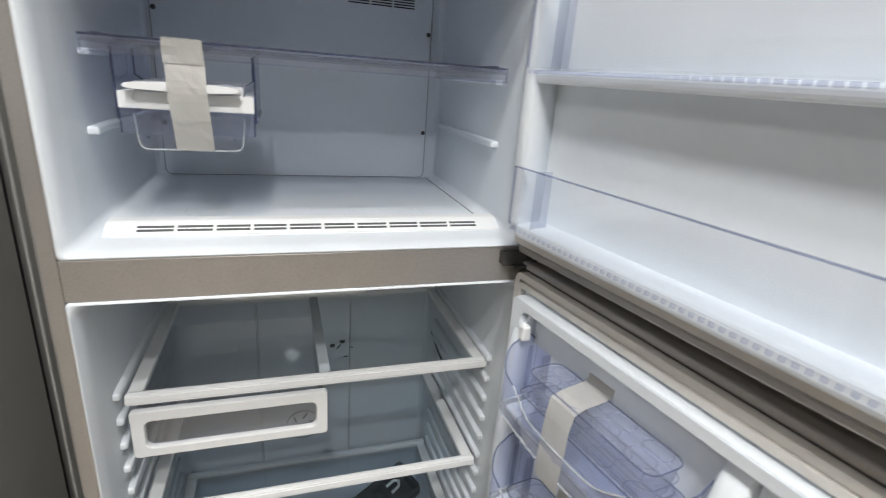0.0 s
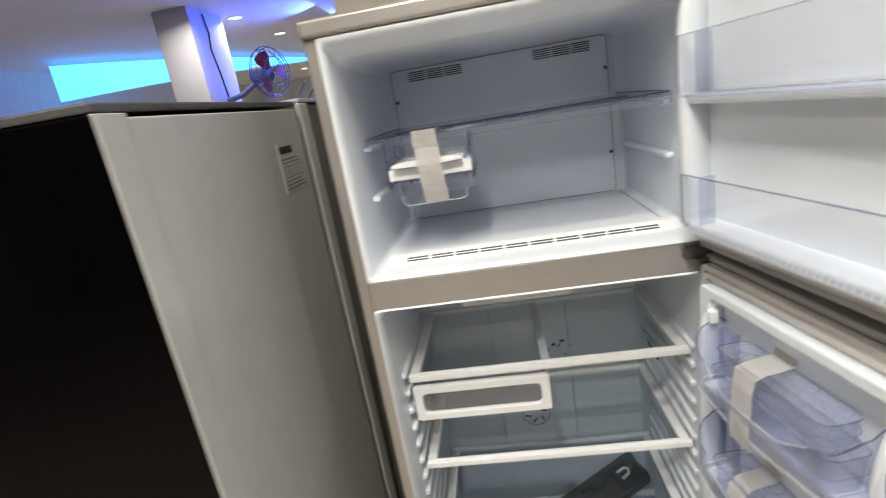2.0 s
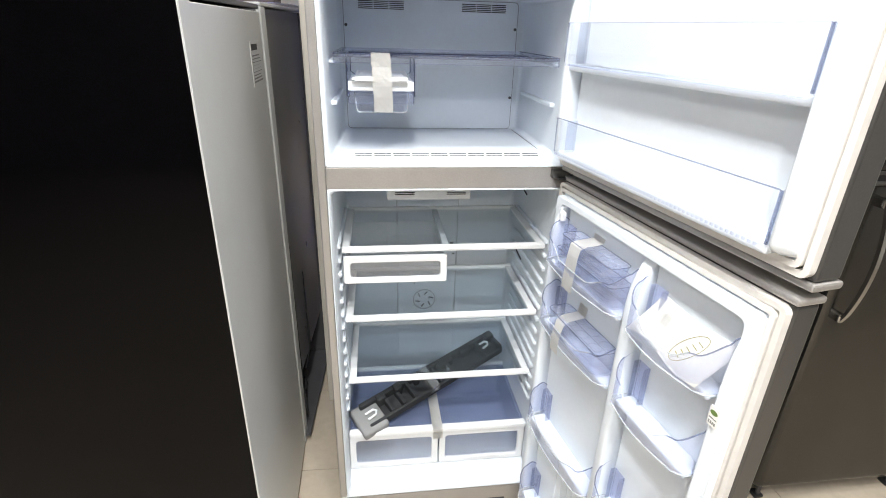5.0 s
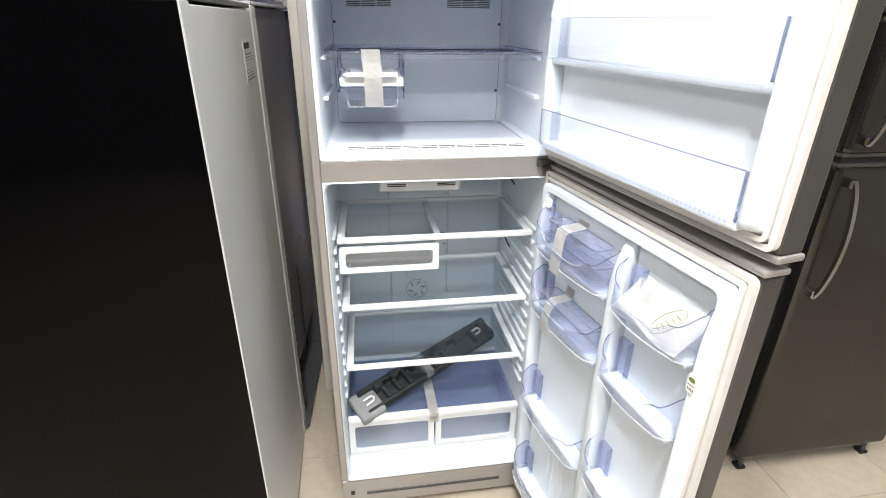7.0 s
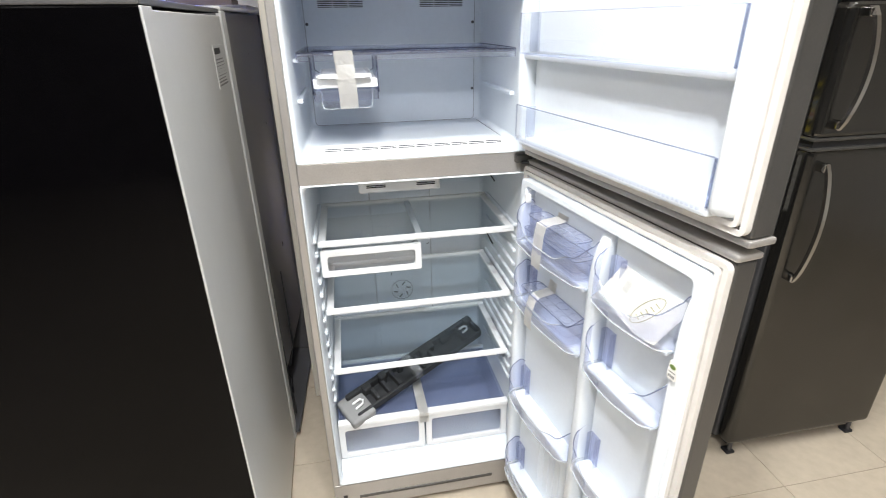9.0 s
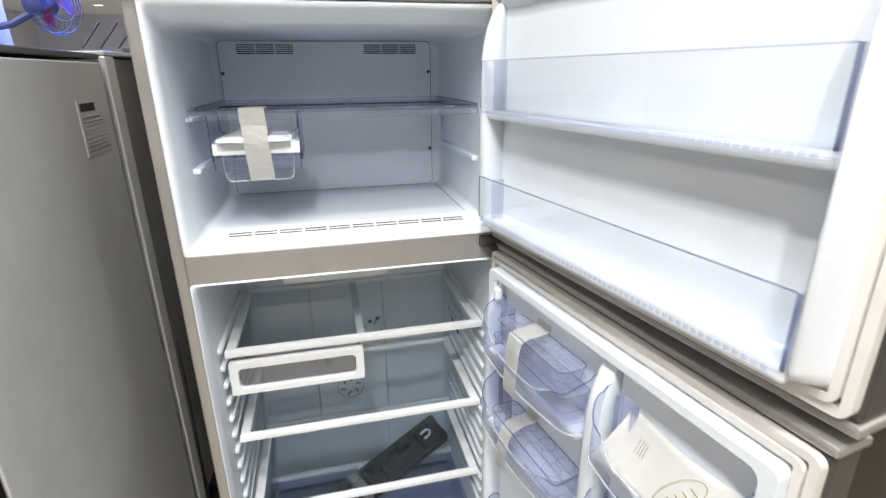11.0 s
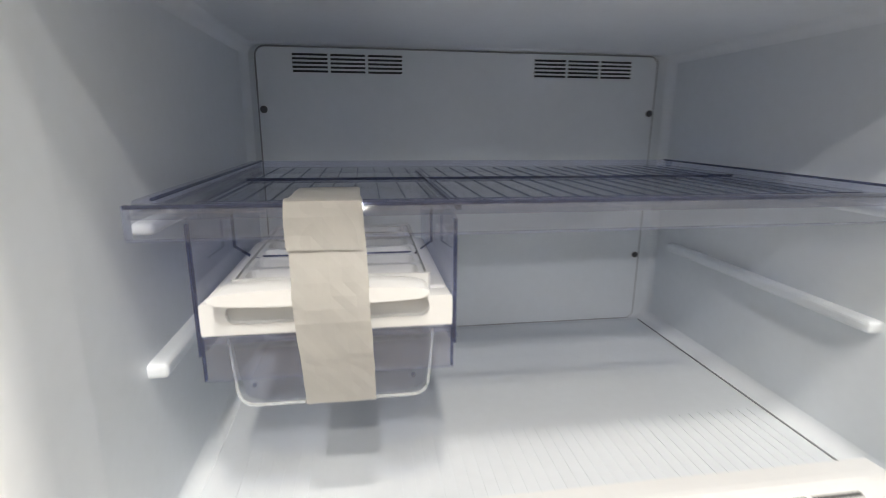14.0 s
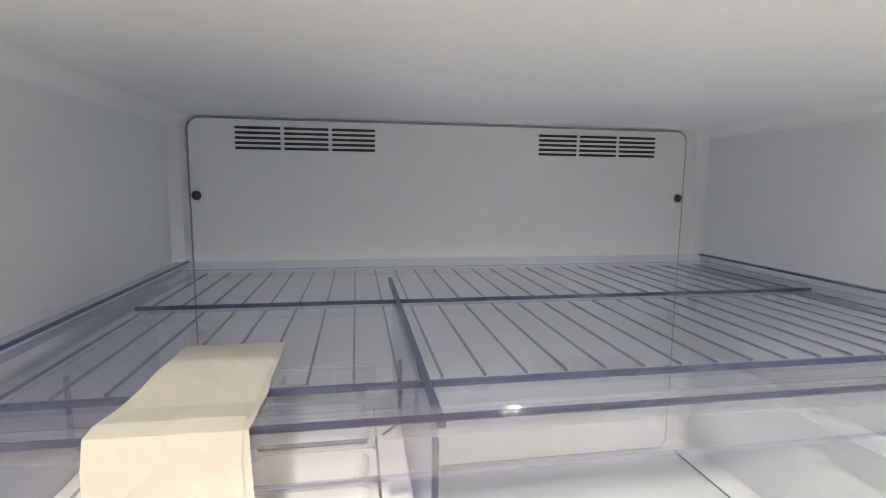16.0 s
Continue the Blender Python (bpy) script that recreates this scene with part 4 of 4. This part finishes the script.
# leaflet in the door bin
def leaflet():
    bm = bmesh.new()
    rows = []
    for i in range(9):
        v = i / 8
        row = []
        for k in range(11):
            u = k / 10
            y = -0.010 - 0.060 * (1 - v) ** 1.2 + 0.006 * math.sin(u * 5 + v * 2)
            z = 1.124 + 0.080 * v + 0.006 * math.sin(u * 7) * (1 - v)
            row.append(bm.verts.new((0.462 + 0.205 * u + 0.012 * v, y, z)))
        rows.append(row)
    faces = [bm.faces.new((a[k], a[k + 1], b[k + 1], b[k])) for a, b in zip(rows, rows[1:]) for k in range(10)]
    bmesh.ops.solidify(bm, geom=faces, thickness=0.0015)
    return bm


paper = tagged(obj("leaflet", leaflet(), PAPER, smooth=True), "folded white leaflet with a green emblem in the door bin", "paper")
paper.matrix_world = LOWER


def on_leaflet(u, v):
    y = -0.010 - 0.060 * (1 - v) ** 1.2 + 0.006 * math.sin(u * 5 + v * 2)
    return Vector((0.462 + 0.205 * u + 0.012 * v, y - 0.0022, 1.124 + 0.080 * v + 0.006 * math.sin(u * 7) * (1 - v)))


oval = [on_leaflet(0.66 + 0.08 * math.cos(a * math.tau / 24) - 0.09 * math.sin(a * math.tau / 24), 0.50 + 0.36 * math.cos(a * math.tau / 24) + 0.05 * math.sin(a * math.tau / 24)) for a in range(25)]
part("printed_emblem", tube(oval, 0.0006, 4), OLIVE, paper)
for k in range(5):
    c0 = on_leaflet(0.585 + 0.026 * k, 0.31 + 0.10 * k)
    c1 = on_leaflet(0.655 + 0.026 * k, 0.27 + 0.10 * k)
    part("printed_mark", tube([c0, c1], 0.0010, 4), OLIVE, paper)
for k in range(4):
    part("printed_line", tube([on_leaflet(0.22 + 0.025 * k, 0.70), on_leaflet(0.24 + 0.025 * k, 0.45)], 0.0004, 4), GREY_INK, paper)

# sticker on the door lining
stk = tagged(obj("sticker", prism(rounded(0.686, 0.707, 1.062, 1.102, 0.003, 3), -0.0492, -0.0462, "y"), PAPER), "small white quality sticker with a green oval on the door lining", "sticker")
stk.matrix_world = LOWER
part("sticker_oval", prism([(0.6965 + 0.008 * math.cos(a * math.tau / 18), 1.091 + 0.0048 * math.sin(a * math.tau / 18)) for a in range(18)], -0.0498, -0.0491, "y"), GREEN, stk)
part("sticker_bar", box(0.688, 0.705, -0.0496, -0.0491, 1.078, 1.080), GREY_INK, stk)
for k in range(4):
    part("sticker_bar", box(0.689 + k * 0.0042, 0.6918 + k * 0.0042, -0.0496, -0.0491, 1.067, 1.073), GREY_INK, stk)

# ---- neighbouring appliances ----
def door_handle(parent, x, y, z0, z1, bow, mat=CHROME):
    """A bowed bar handle between two mounts."""
    pts = [(x + 0.016 * math.sin(math.pi * k / 14), y - bow * (0.35 + 0.65 * math.sin(math.pi * k / 14) ** 0.6), z0 + (z1 - z0) * k / 14) for k in range(15)]
    bm = bmesh.new()
    rows = []
    for px, py, pz in pts:
        rows.append([bm.verts.new(p) for p in ((px - 0.012, py, pz), (px - 0.007, py - 0.009, pz), (px + 0.007, py - 0.009, pz), (px + 0.012, py, pz), (px + 0.006, py + 0.004, pz), (px - 0.006, py + 0.004, pz))])
    for a, b in zip(rows, rows[1:]):
        for k in range(6):
            bm.faces.new((a[k], a[(k + 1) % 6], b[(k + 1) % 6], b[k]))
    bm.faces.new(rows[0][::-1])
    bm.faces.new(rows[-1])
    ob = part("handle", bm, mat, parent, "bowed polished metal handle")
    for z in (z0 + 0.015, z1 - 0.015):
        part("handle_mount", box(x - 0.012, x + 0.012, y - bow * 0.6, y + 0.004, z - 0.014, z + 0.014, 0.005, 3), mat, ob)
    return ob


# steel refrigerator to the east
D0, D1, DY = 1.240, 1.945, -0.060
steel = thing("refrigerator", pose(0, 0, 0), "dark brushed steel two-door refrigerator with bowed handles, closed", "refrigerator", "refrigerators on show")
part("cabinet", box(D0 + 0.006, D1 - 0.006, DY + 0.075, DY + 0.70, 0.06, 1.735, 0.006, 2), DARK_GREY, steel)
up = part("freezer_door", box(D0, D1, DY, DY + 0.068, 1.336, 1.742, 0.026, 5), STEEL, steel, "brushed dark steel freezer door")
lo = part("larder_door", box(D0, D1, DY, DY + 0.068, 0.075, 1.316, 0.026, 5), STEEL, steel, "brushed dark steel refrigerator door")
part("door_gap", box(D0 + 0.012, D1 - 0.012, DY + 0.012, DY + 0.07, 1.312, 1.340), BLACK, steel)
part("door_trim", box(D0 - 0.001, D1 + 0.001, DY - 0.001, DY + 0.06, 1.3365, 1.3475, 0.004, 2), SILVER_DARK, up)
part("door_trim", box(D0 - 0.001, D1 + 0.001, DY - 0.001, DY + 0.06, 1.3045, 1.3155, 0.004, 2), SILVER_DARK, lo)
door_handle(up, D0 + 0.052, DY, 1.375, 1.72, 0.045)
door_handle(lo, D0 + 0.052, DY, 0.85, 1.27, 0.045)
part("top_cap", box(D0, D1, DY, DY + 0.70, 1.7425, 1.760, 0.005, 2), DARK_GREY, steel)
part("base", box(D0 + 0.02, D1 - 0.02, DY + 0.11, DY + 0.66, 0.030, 0.0745, 0.004, 2), BLACK, steel)
part("front_bar", box(D0 + 0.03, D1 - 0.03, DY + 0.03, DY + 0.06, 0.052, 0.0745, 0.003, 2), BLACK, steel)
for fx in (D0 + 0.055, D1 - 0.055):
    ft = part("foot", box(fx - 0.02, fx + 0.02, DY + 0.02, DY + 0.06, 0.0, 0.014, 0.005, 2), BLACK, steel)
    part("foot_screw", disc(0.009, 0.05, 10, None, (fx, DY + 0.035, 0.014), "z"), SCREW, ft)


def crumpled(cx, cy, cz, w, d, h, seed, n=13):
    bm = bmesh.new()
    rng = random.Random(seed)
    rows = [[bm.verts.new((cx + w * (i / (n - 1) - 0.5) + rng.uniform(-0.01, 0.01), cy + d * (k / (n - 1) - 0.5) + rng.uniform(-0.01, 0.01), cz + h * rng.random() * (1 - abs(i / (n - 1) - 0.5)) )) for k in range(n)] for i in range(n)]
    faces = [bm.faces.new((rows[i][k], rows[i + 1][k], rows[i + 1][k + 1], rows[i][k + 1])) for i in range(n - 1) for k in range(n - 1)]
    bmesh.ops.solidify(bm, geom=faces, thickness=0.0008)
    return bm


tagged(obj("plastic_wrap", crumpled(D0 + 0.16, DY + 0.10, 1.7605, 0.30, 0.16, 0.035, 5), WRAP), "crumpled clear plastic wrap on top of the steel refrigerator", "wrap")

# grey refrigerator between
C0, C1, CY = 0.56, 1.222, 0.030
grey = thing("refrigerator", pose(0, 0, 0), "dark silver two-door refrigerator with an energy label, closed", "refrigerator", "refrigerators on show")
part("cabinet", box(C0 + 0.006, C1 - 0.006, CY + 0.07, CY + 0.62, 0.04, 1.73, 0.006, 2), DARK_GREY, grey)
cu = part("freezer_door", box(C0, C1, CY, CY + 0.064, 1.325, 1.735, 0.012, 3), SILVER_DARK, grey)
cl = part("larder_door", box(C0, C1, CY, CY + 0.064, 0.06, 1.300, 0.012, 3), SILVER_DARK, grey)
part("door_gap", box(C0 + 0.012, C1 - 0.012, CY + 0.012, CY + 0.066, 1.296, 1.328), BLACK, grey)
part("door_trim", box(C0 - 0.001, C1 + 0.001, CY - 0.002, CY + 0.06, 1.322, 1.334, 0.004, 2), SILVER, cu)
part("door_trim", box(C0 - 0.001, C1 + 0.001, CY - 0.002, CY + 0.06, 1.289, 1.301, 0.004, 2), SILVER, cl)
for fx in (C0 + 0.05, C1 - 0.05):
    part("foot", disc(0.02, 0.045, 10, None, (fx, CY + 0.04, 0.0), "z"), BLACK, grey)
lab = part("energy_label", box(C1 - 0.105, C1 - 0.014, CY - 0.0012, CY + 0.001, 1.340, 1.505), YELLOW, cu, "yellow energy label with coloured bars")
part("label_field", box(C1 - 0.100, C1 - 0.020, CY - 0.0018, CY - 0.001, 1.458, 1.492), BLACK, lab)
part("label_field", box(C1 - 0.100, C1 - 0.020, CY - 0.0018, CY - 0.001, 1.392, 1.452), PAPER, lab)
for k, (mm, ww) in enumerate(((BLUE, 0.03), (GREEN, 0.04), (YELLOW, 0.05), (RED, 0.06))):
    part("label_bar", box(C1 - 0.026 - ww, C1 - 0.024, CY - 0.0024, CY - 0.0017, 1.441 - k * 0.013, 1.449 - k * 0.013), mm, lab)
part("label_field", box(C1 - 0.100, C1 - 0.020, CY - 0.0018, CY - 0.001, 1.368, 1.386), BLACK, lab)
wl = part("paper_label", box(C1 - 0.085, C1 - 0.014, CY - 0.0012, CY + 0.001, 1.08, 1.275), PAPER, cl, "white paper label with grey lines")
for k in range(7):
    part("label_line", box(C1 - 0.078, C1 - 0.024, CY - 0.0018, CY - 0.001, 1.115 + k * 0.021, 1.118 + k * 0.021), GREY_INK, wl)

# black fronted refrigerator to the west
AM = Matrix.Translation((-0.511, -0.350, 0)) @ Matrix.Rotation(radians(1.3), 4, "Z")
black = thing("refrigerator", AM, "tall black glossy refrigerator with light grey side panels, closed", "refrigerator", "refrigerators on show")
part("front", box(-0.80, 0.0, -0.006, 0.055, 0.06, 1.728, 0.004, 2), BLACK_GLASS, black, "black glossy front")
part("side_panel", box(-0.010, 0.001, 0.056, 0.715, 0.05, 1.722, 0.003, 2), GREY_SIDE, black, "light grey satin side panel")
part("side_panel", box(-0.80, -0.79, 0.056, 0.715, 0.05, 1.722, 0.003, 2), GREY_SIDE, black, "light grey satin side panel")
part("back_panel", box(-0.79, -0.010, 0.60, 0.715, 0.05, 1.722), DARK_GREY, black)
part("top_panel", box(-0.80, 0.001, -0.006, 0.72, 1.7285, 1.741, 0.003, 2), DARK_GREY, black)
part("bottom_panel", box(-0.79, -0.010, 0.03, 0.69, 0.03, 0.058), BLACK, black)
part("front_edge", box(-0.002, 0.003, -0.004, 0.0555, 0.06, 1.727, 0.001, 1), GREY_SIDE, black)
tg = part("rating_tag", box(0.001, 0.0022, 0.53, 0.675, 1.53, 1.645), GREY_SIDE, black, "pale rating tag with dark print")
part("tag_field", box(0.002, 0.0028, 0.54, 0.62, 1.622, 1.638), BLACK, tg)
for k in range(9):
    part("tag_line", box(0.002, 0.0027, 0.54, 0.665 - 0.012 * (k % 3), 1.538 + k * 0.009, 1.5425 + k * 0.008), GREY_INK, tg)
part("paper_tag", box(0.001, 0.0021, 0.10, 0.14, 0.28, 0.35), PAPER, black)
for fx in (-0.06, -0.74):
    for fy in (0.05, 0.65):
        part("foot", disc(0.022, 0.035, 10, None, (fx, fy, 0.0), "z"), BLACK, black)

# refrigerator with its open back, standing behind it
BM = Matrix.Translation((-0.542, 0.418, 0)) @ Matrix.Rotation(radians(-3), 4, "Z")
rear = thing("refrigerator", BM, "dark grey refrigerator turned sideways, showing its back and compressor", "refrigerator", "refrigerators on show")
part("side_panel", box(-0.66, 0.0, 0.0, 0.010, 0.04, 1.735, 0.003, 2), DARK_GREY, rear)
part("corner_flange", box(-0.004, 0.012, -0.003, 0.050, 0.012, 1.738, 0.004, 2), GREY_SIDE, rear, "pale grey folded corner of the cabinet")
part("back_panel", box(-0.04, -0.004, 0.052, 0.66, 0.30, 1.735, 0.003, 2), MID_GREY, rear, "grey sheet steel back panel")
part("side_panel", box(-0.66, 0.006, 0.66, 0.672, 0.04, 1.735, 0.003, 2), DARK_GREY, rear)
part("top_panel", box(-0.66, 0.012, -0.002, 0.675, 1.7385, 1.75, 0.003, 2), GREY_SIDE, rear)
part("tray", box(-0.40, 0.03, 0.012, 0.65, 0.035, 0.05, 0.003, 2), DARK_GREY, rear)
bm = bmesh.new()
bmesh.ops.create_uvsphere(bm, u_segments=20, v_segments=12, radius=0.09)
bmesh.ops.scale(bm, vec=(0.9, 1.25, 1.05), verts=bm.verts)
bmesh.ops.translate(bm, vec=(-0.10, 0.20, 0.15), verts=bm.verts)
cmp_ob = part("compressor", bm, BLACK, rear, "black compressor", smooth=True)
part("compressor_flange", tube([(-0.10 + 0.085 * math.cos(a * math.tau / 20), 0.20 + 0.118 * math.sin(a * math.tau / 20), 0.15) for a in range(21)], 0.006, 6), BLACK, cmp_ob)
part("pipe", tube([(-0.02, 0.12, 0.22), (0.0, 0.10, 0.30), (-0.005, 0.11, 0.45), (-0.008, 0.12, 0.9)], 0.005, 6), BLACK, rear)
part("pipe", tube([(-0.02, 0.26, 0.22), (0.0, 0.30, 0.32), (-0.005, 0.30, 0.7)], 0.005, 6), BLACK, rear)
part("cable", tube([(0.0, 0.06, 0.30), (0.02, 0.05, 0.20), (0.015, 0.07, 0.10), (-0.01, 0.12, 0.055)], 0.004, 6), BLACK, rear)

# further appliances down the shop
for x, y, w, d, h, mat, lb in ((-1.35, 1.15, 0.62, 0.62, 1.70, GREY_SIDE, "grey refrigerator seen over the row"), (-1.15, 2.05, 0.60, 0.62, 1.78, DARK_GREY, "dark grey refrigerator further down the shop"), (-1.2, 3.3, 0.65, 0.65, 1.85, WALL_WHITE, "white refrigerator further down the shop")):
    a = thing("refrigerator", pose(x, y, 0), lb, "refrigerator", "refrigerators on show")
    part("cabinet", box(-w / 2, w / 2, 0.06, d, 0.04, h, 0.008, 2), mat, a)
    part("freezer_door", box(-w / 2, w / 2, 0.0, 0.055, h * 0.72, h, 0.012, 3), mat, a)
    part("larder_door", box(-w / 2, w / 2, 0.0, 0.055, 0.06, h * 0.71, 0.012, 3), mat, a)
    part("base", box(-w / 2 + 0.03, w / 2 - 0.03, 0.02, d - 0.04, 0.0, 0.06), BLACK, a)
cup = thing("cupboard", pose(-2.05, 6.3, 0), "brown stepped display cupboard against the far side", "cupboard")
part("body", box(-0.25, 0.55, 0.0, 0.5, 0.0, 2.02, 0.01, 2), WOOD, cup)
part("upper_body", box(0.0, 0.55, 0.02, 0.5, 2.021, 2.22, 0.01, 2), WOOD, cup)
part("cornice", box(0.12, 0.62, -0.02, 0.5, 2.221, 2.30, 0.01, 2), WOOD, cup)
for k in range(3):
    part("stay_rod", tube([(-0.75 + 0.2 * k, 0.2, 2.02), (-0.50 + 0.2 * k, 0.2, 2.32)], 0.012, 6), DARK_GREY, cup)

# column with a wall fan
tagged(obj("column", box(-3.15, -2.78, 4.2, 4.9, 0, CEILING - 0.003, 0.006), COLUMN), "square painted column lit by blue strips", "column", kind="structure")
fan = thing("wall_fan", pose(-2.29, 4.55, 2.30, 0, 0, 68) @ Matrix.Scale(1.2, 4), "blue wall fan with red blades in a wire cage, at rest", "fan")
part("bracket", tube([(-0.15, 0.38, -0.17), (-0.08, 0.25, -0.14), (0.0, 0.14, -0.06), (0.0, 0.08, 0.0)], 0.024, 8), FAN_BLUE, fan)
part("motor", disc(0.075, 0.16, 18, None, (0, -0.03, 0)), FAN_BLUE, fan)
for a in range(3):
    bm = bmesh.new()
    rows = []
    for i in range(7):
        r = 0.03 + 0.15 * i / 6
        half = 0.25 + 0.28 * math.sin(math.pi * i / 7)
        rows.append([bm.verts.new((r * math.cos(s * half + a * math.tau / 3), -0.06 + 0.02 * s, r * math.sin(s * half + a * math.tau / 3))) for s in (-1, -0.33, 0.33, 1)])
    fs = [bm.faces.new((rows[i][k], rows[i + 1][k], rows[i + 1][k + 1], rows[i][k + 1])) for i in range(6) for k in range(3)]
    bmesh.ops.solidify(bm, geom=fs, thickness=0.003)
    part("blade", bm, FAN_RED, fan)
for rr, yy in ((0.215, -0.06), (0.20, -0.10), (0.12, -0.12), (0.20, -0.02)):
    part("cage_ring", tube([(rr * math.cos(k * math.tau / 28), yy, rr * math.sin(k * math.tau / 28)) for k in range(29)], 0.004, 5), FAN_BLUE, fan)
for k in range(20):
    t = k * math.tau / 20
    part("cage_wire", tube([(0.03 * math.cos(t), -0.125, 0.03 * math.sin(t)), (0.12 * math.cos(t), -0.12, 0.12 * math.sin(t)), (0.20 * math.cos(t), -0.10, 0.20 * math.sin(t)), (0.215 * math.cos(t), -0.06, 0.215 * math.sin(t)), (0.20 * math.cos(t), -0.02, 0.20 * math.sin(t))], 0.002, 4), FAN_BLUE, fan)
part("cable", tube([(-0.14, 0.372, -0.14), (-0.17, 0.36, 0.06), (-0.22, 0.34, 0.26), (-0.19, 0.35, 0.40), (-0.22, 0.34, 0.55)], 0.008, 5), BLACK, fan)
part("cable", tube([(-0.14, 0.372, -0.17), (-0.15, 0.37, -0.40), (-0.14, 0.372, -0.75)], 0.008, 5), BLACK, fan)

# blue lit cove along the far side
cove = bmesh.new()
rows = []
for k in range(17):
    t = k / 16
    x, y = -5.4 + 2.35 * t, 5.4 + 3.8 * t - 0.5 * math.sin(math.pi * t)
    h = 0.42 * (1 - t) ** 0.8 + 0.02
    rows.append([bm_v for bm_v in (cove.verts.new((x, y, CEILING - 0.05 - h)), cove.verts.new((x, y, CEILING - 0.05)), cove.verts.new((x - 0.04, y + 0.04, CEILING - 0.05)), cove.verts.new((x - 0.04, y + 0.04, CEILING - 0.05 - h)))])
for a, b in zip(rows, rows[1:]):
    for k in range(4):
        cove.faces.new((a[k], a[(k + 1) % 4], b[(k + 1) % 4], b[k]))
cove.faces.new(rows[0])
cove.faces.new(rows[-1][::-1])
tagged(obj("cove_light", cove, BLUE_GLOW), "glowing blue strip light in the ceiling cove", "light", kind="structure")
blue = bpy.data.lights.new("cove_lamp", "AREA")
blue.energy, blue.color, blue.size = 110, (0.05, 0.13, 1.0), 0.8
bl = new("cove_lamp", blue)
bl.matrix_world = look((-1.75, 5.3, 2.82), (-2.45, 4.45, 2.35))

# recessed ceiling lamps, with fittings for the unseen LAMPS_NEAR too
for lx, ly, lz in [(*row[:2], CEILING) for row in LAMPS_AHEAD + LAMPS_NEAR] + [(*LAMP_SOFFIT, CEILING - 0.14)]:
    dl = thing("downlight", pose(lx, ly, lz), "round recessed ceiling lamp with a white rim", "lamp", "recessed ceiling lamps")
    rim = [(0.088 * math.cos(a * math.tau / 20), 0.088 * math.sin(a * math.tau / 20)) for a in range(20)]
    inn = [(0.072 * math.cos(a * math.tau / 20), 0.072 * math.sin(a * math.tau / 20)) for a in range(20)]
    part("rim", frame_ring(rim, inn, -0.010, -0.0005, "z"), WHITE, dl)
    part("lens", prism(inn, -0.005, -0.0006, "z"), LAMP_GLOW, dl)

# ---- floor tiles ----
TS = 0.50
slab = {}
count = 0
for i in range(-4, 6):
    for k in range(-5, 3):
        tb = box(-TS / 2 + 0.0012, TS / 2 - 0.0012, -TS / 2 + 0.0012, TS / 2 - 0.0012, -0.008, 0.0, 0.001, 1) if not slab else None
        if tb is not None:
            tile = obj("floor_tile", tb, TILE, floor)
            slab["mesh"] = tile.data
        else:
            tile = new("floor_tile", slab["mesh"])
            tile.parent = floor
        tile.location = (1.39 - 1.25 + TS * i, -0.225 + TS / 2 + TS * k, 0)
rest = bmesh.new()
for x0, x1, y0, y1 in ((X0, X1, 1.28, Y1), (X0, X1, Y0, -2.73), (X0, -2.115, -2.725, 1.275), (2.895, X1, -2.725, 1.275)):
    box(x0, x1, y0, y1, -0.0025, -0.0005, bm=rest)
tagged(obj("floor_tiles_far", rest, TILE, floor), kind="stuff")
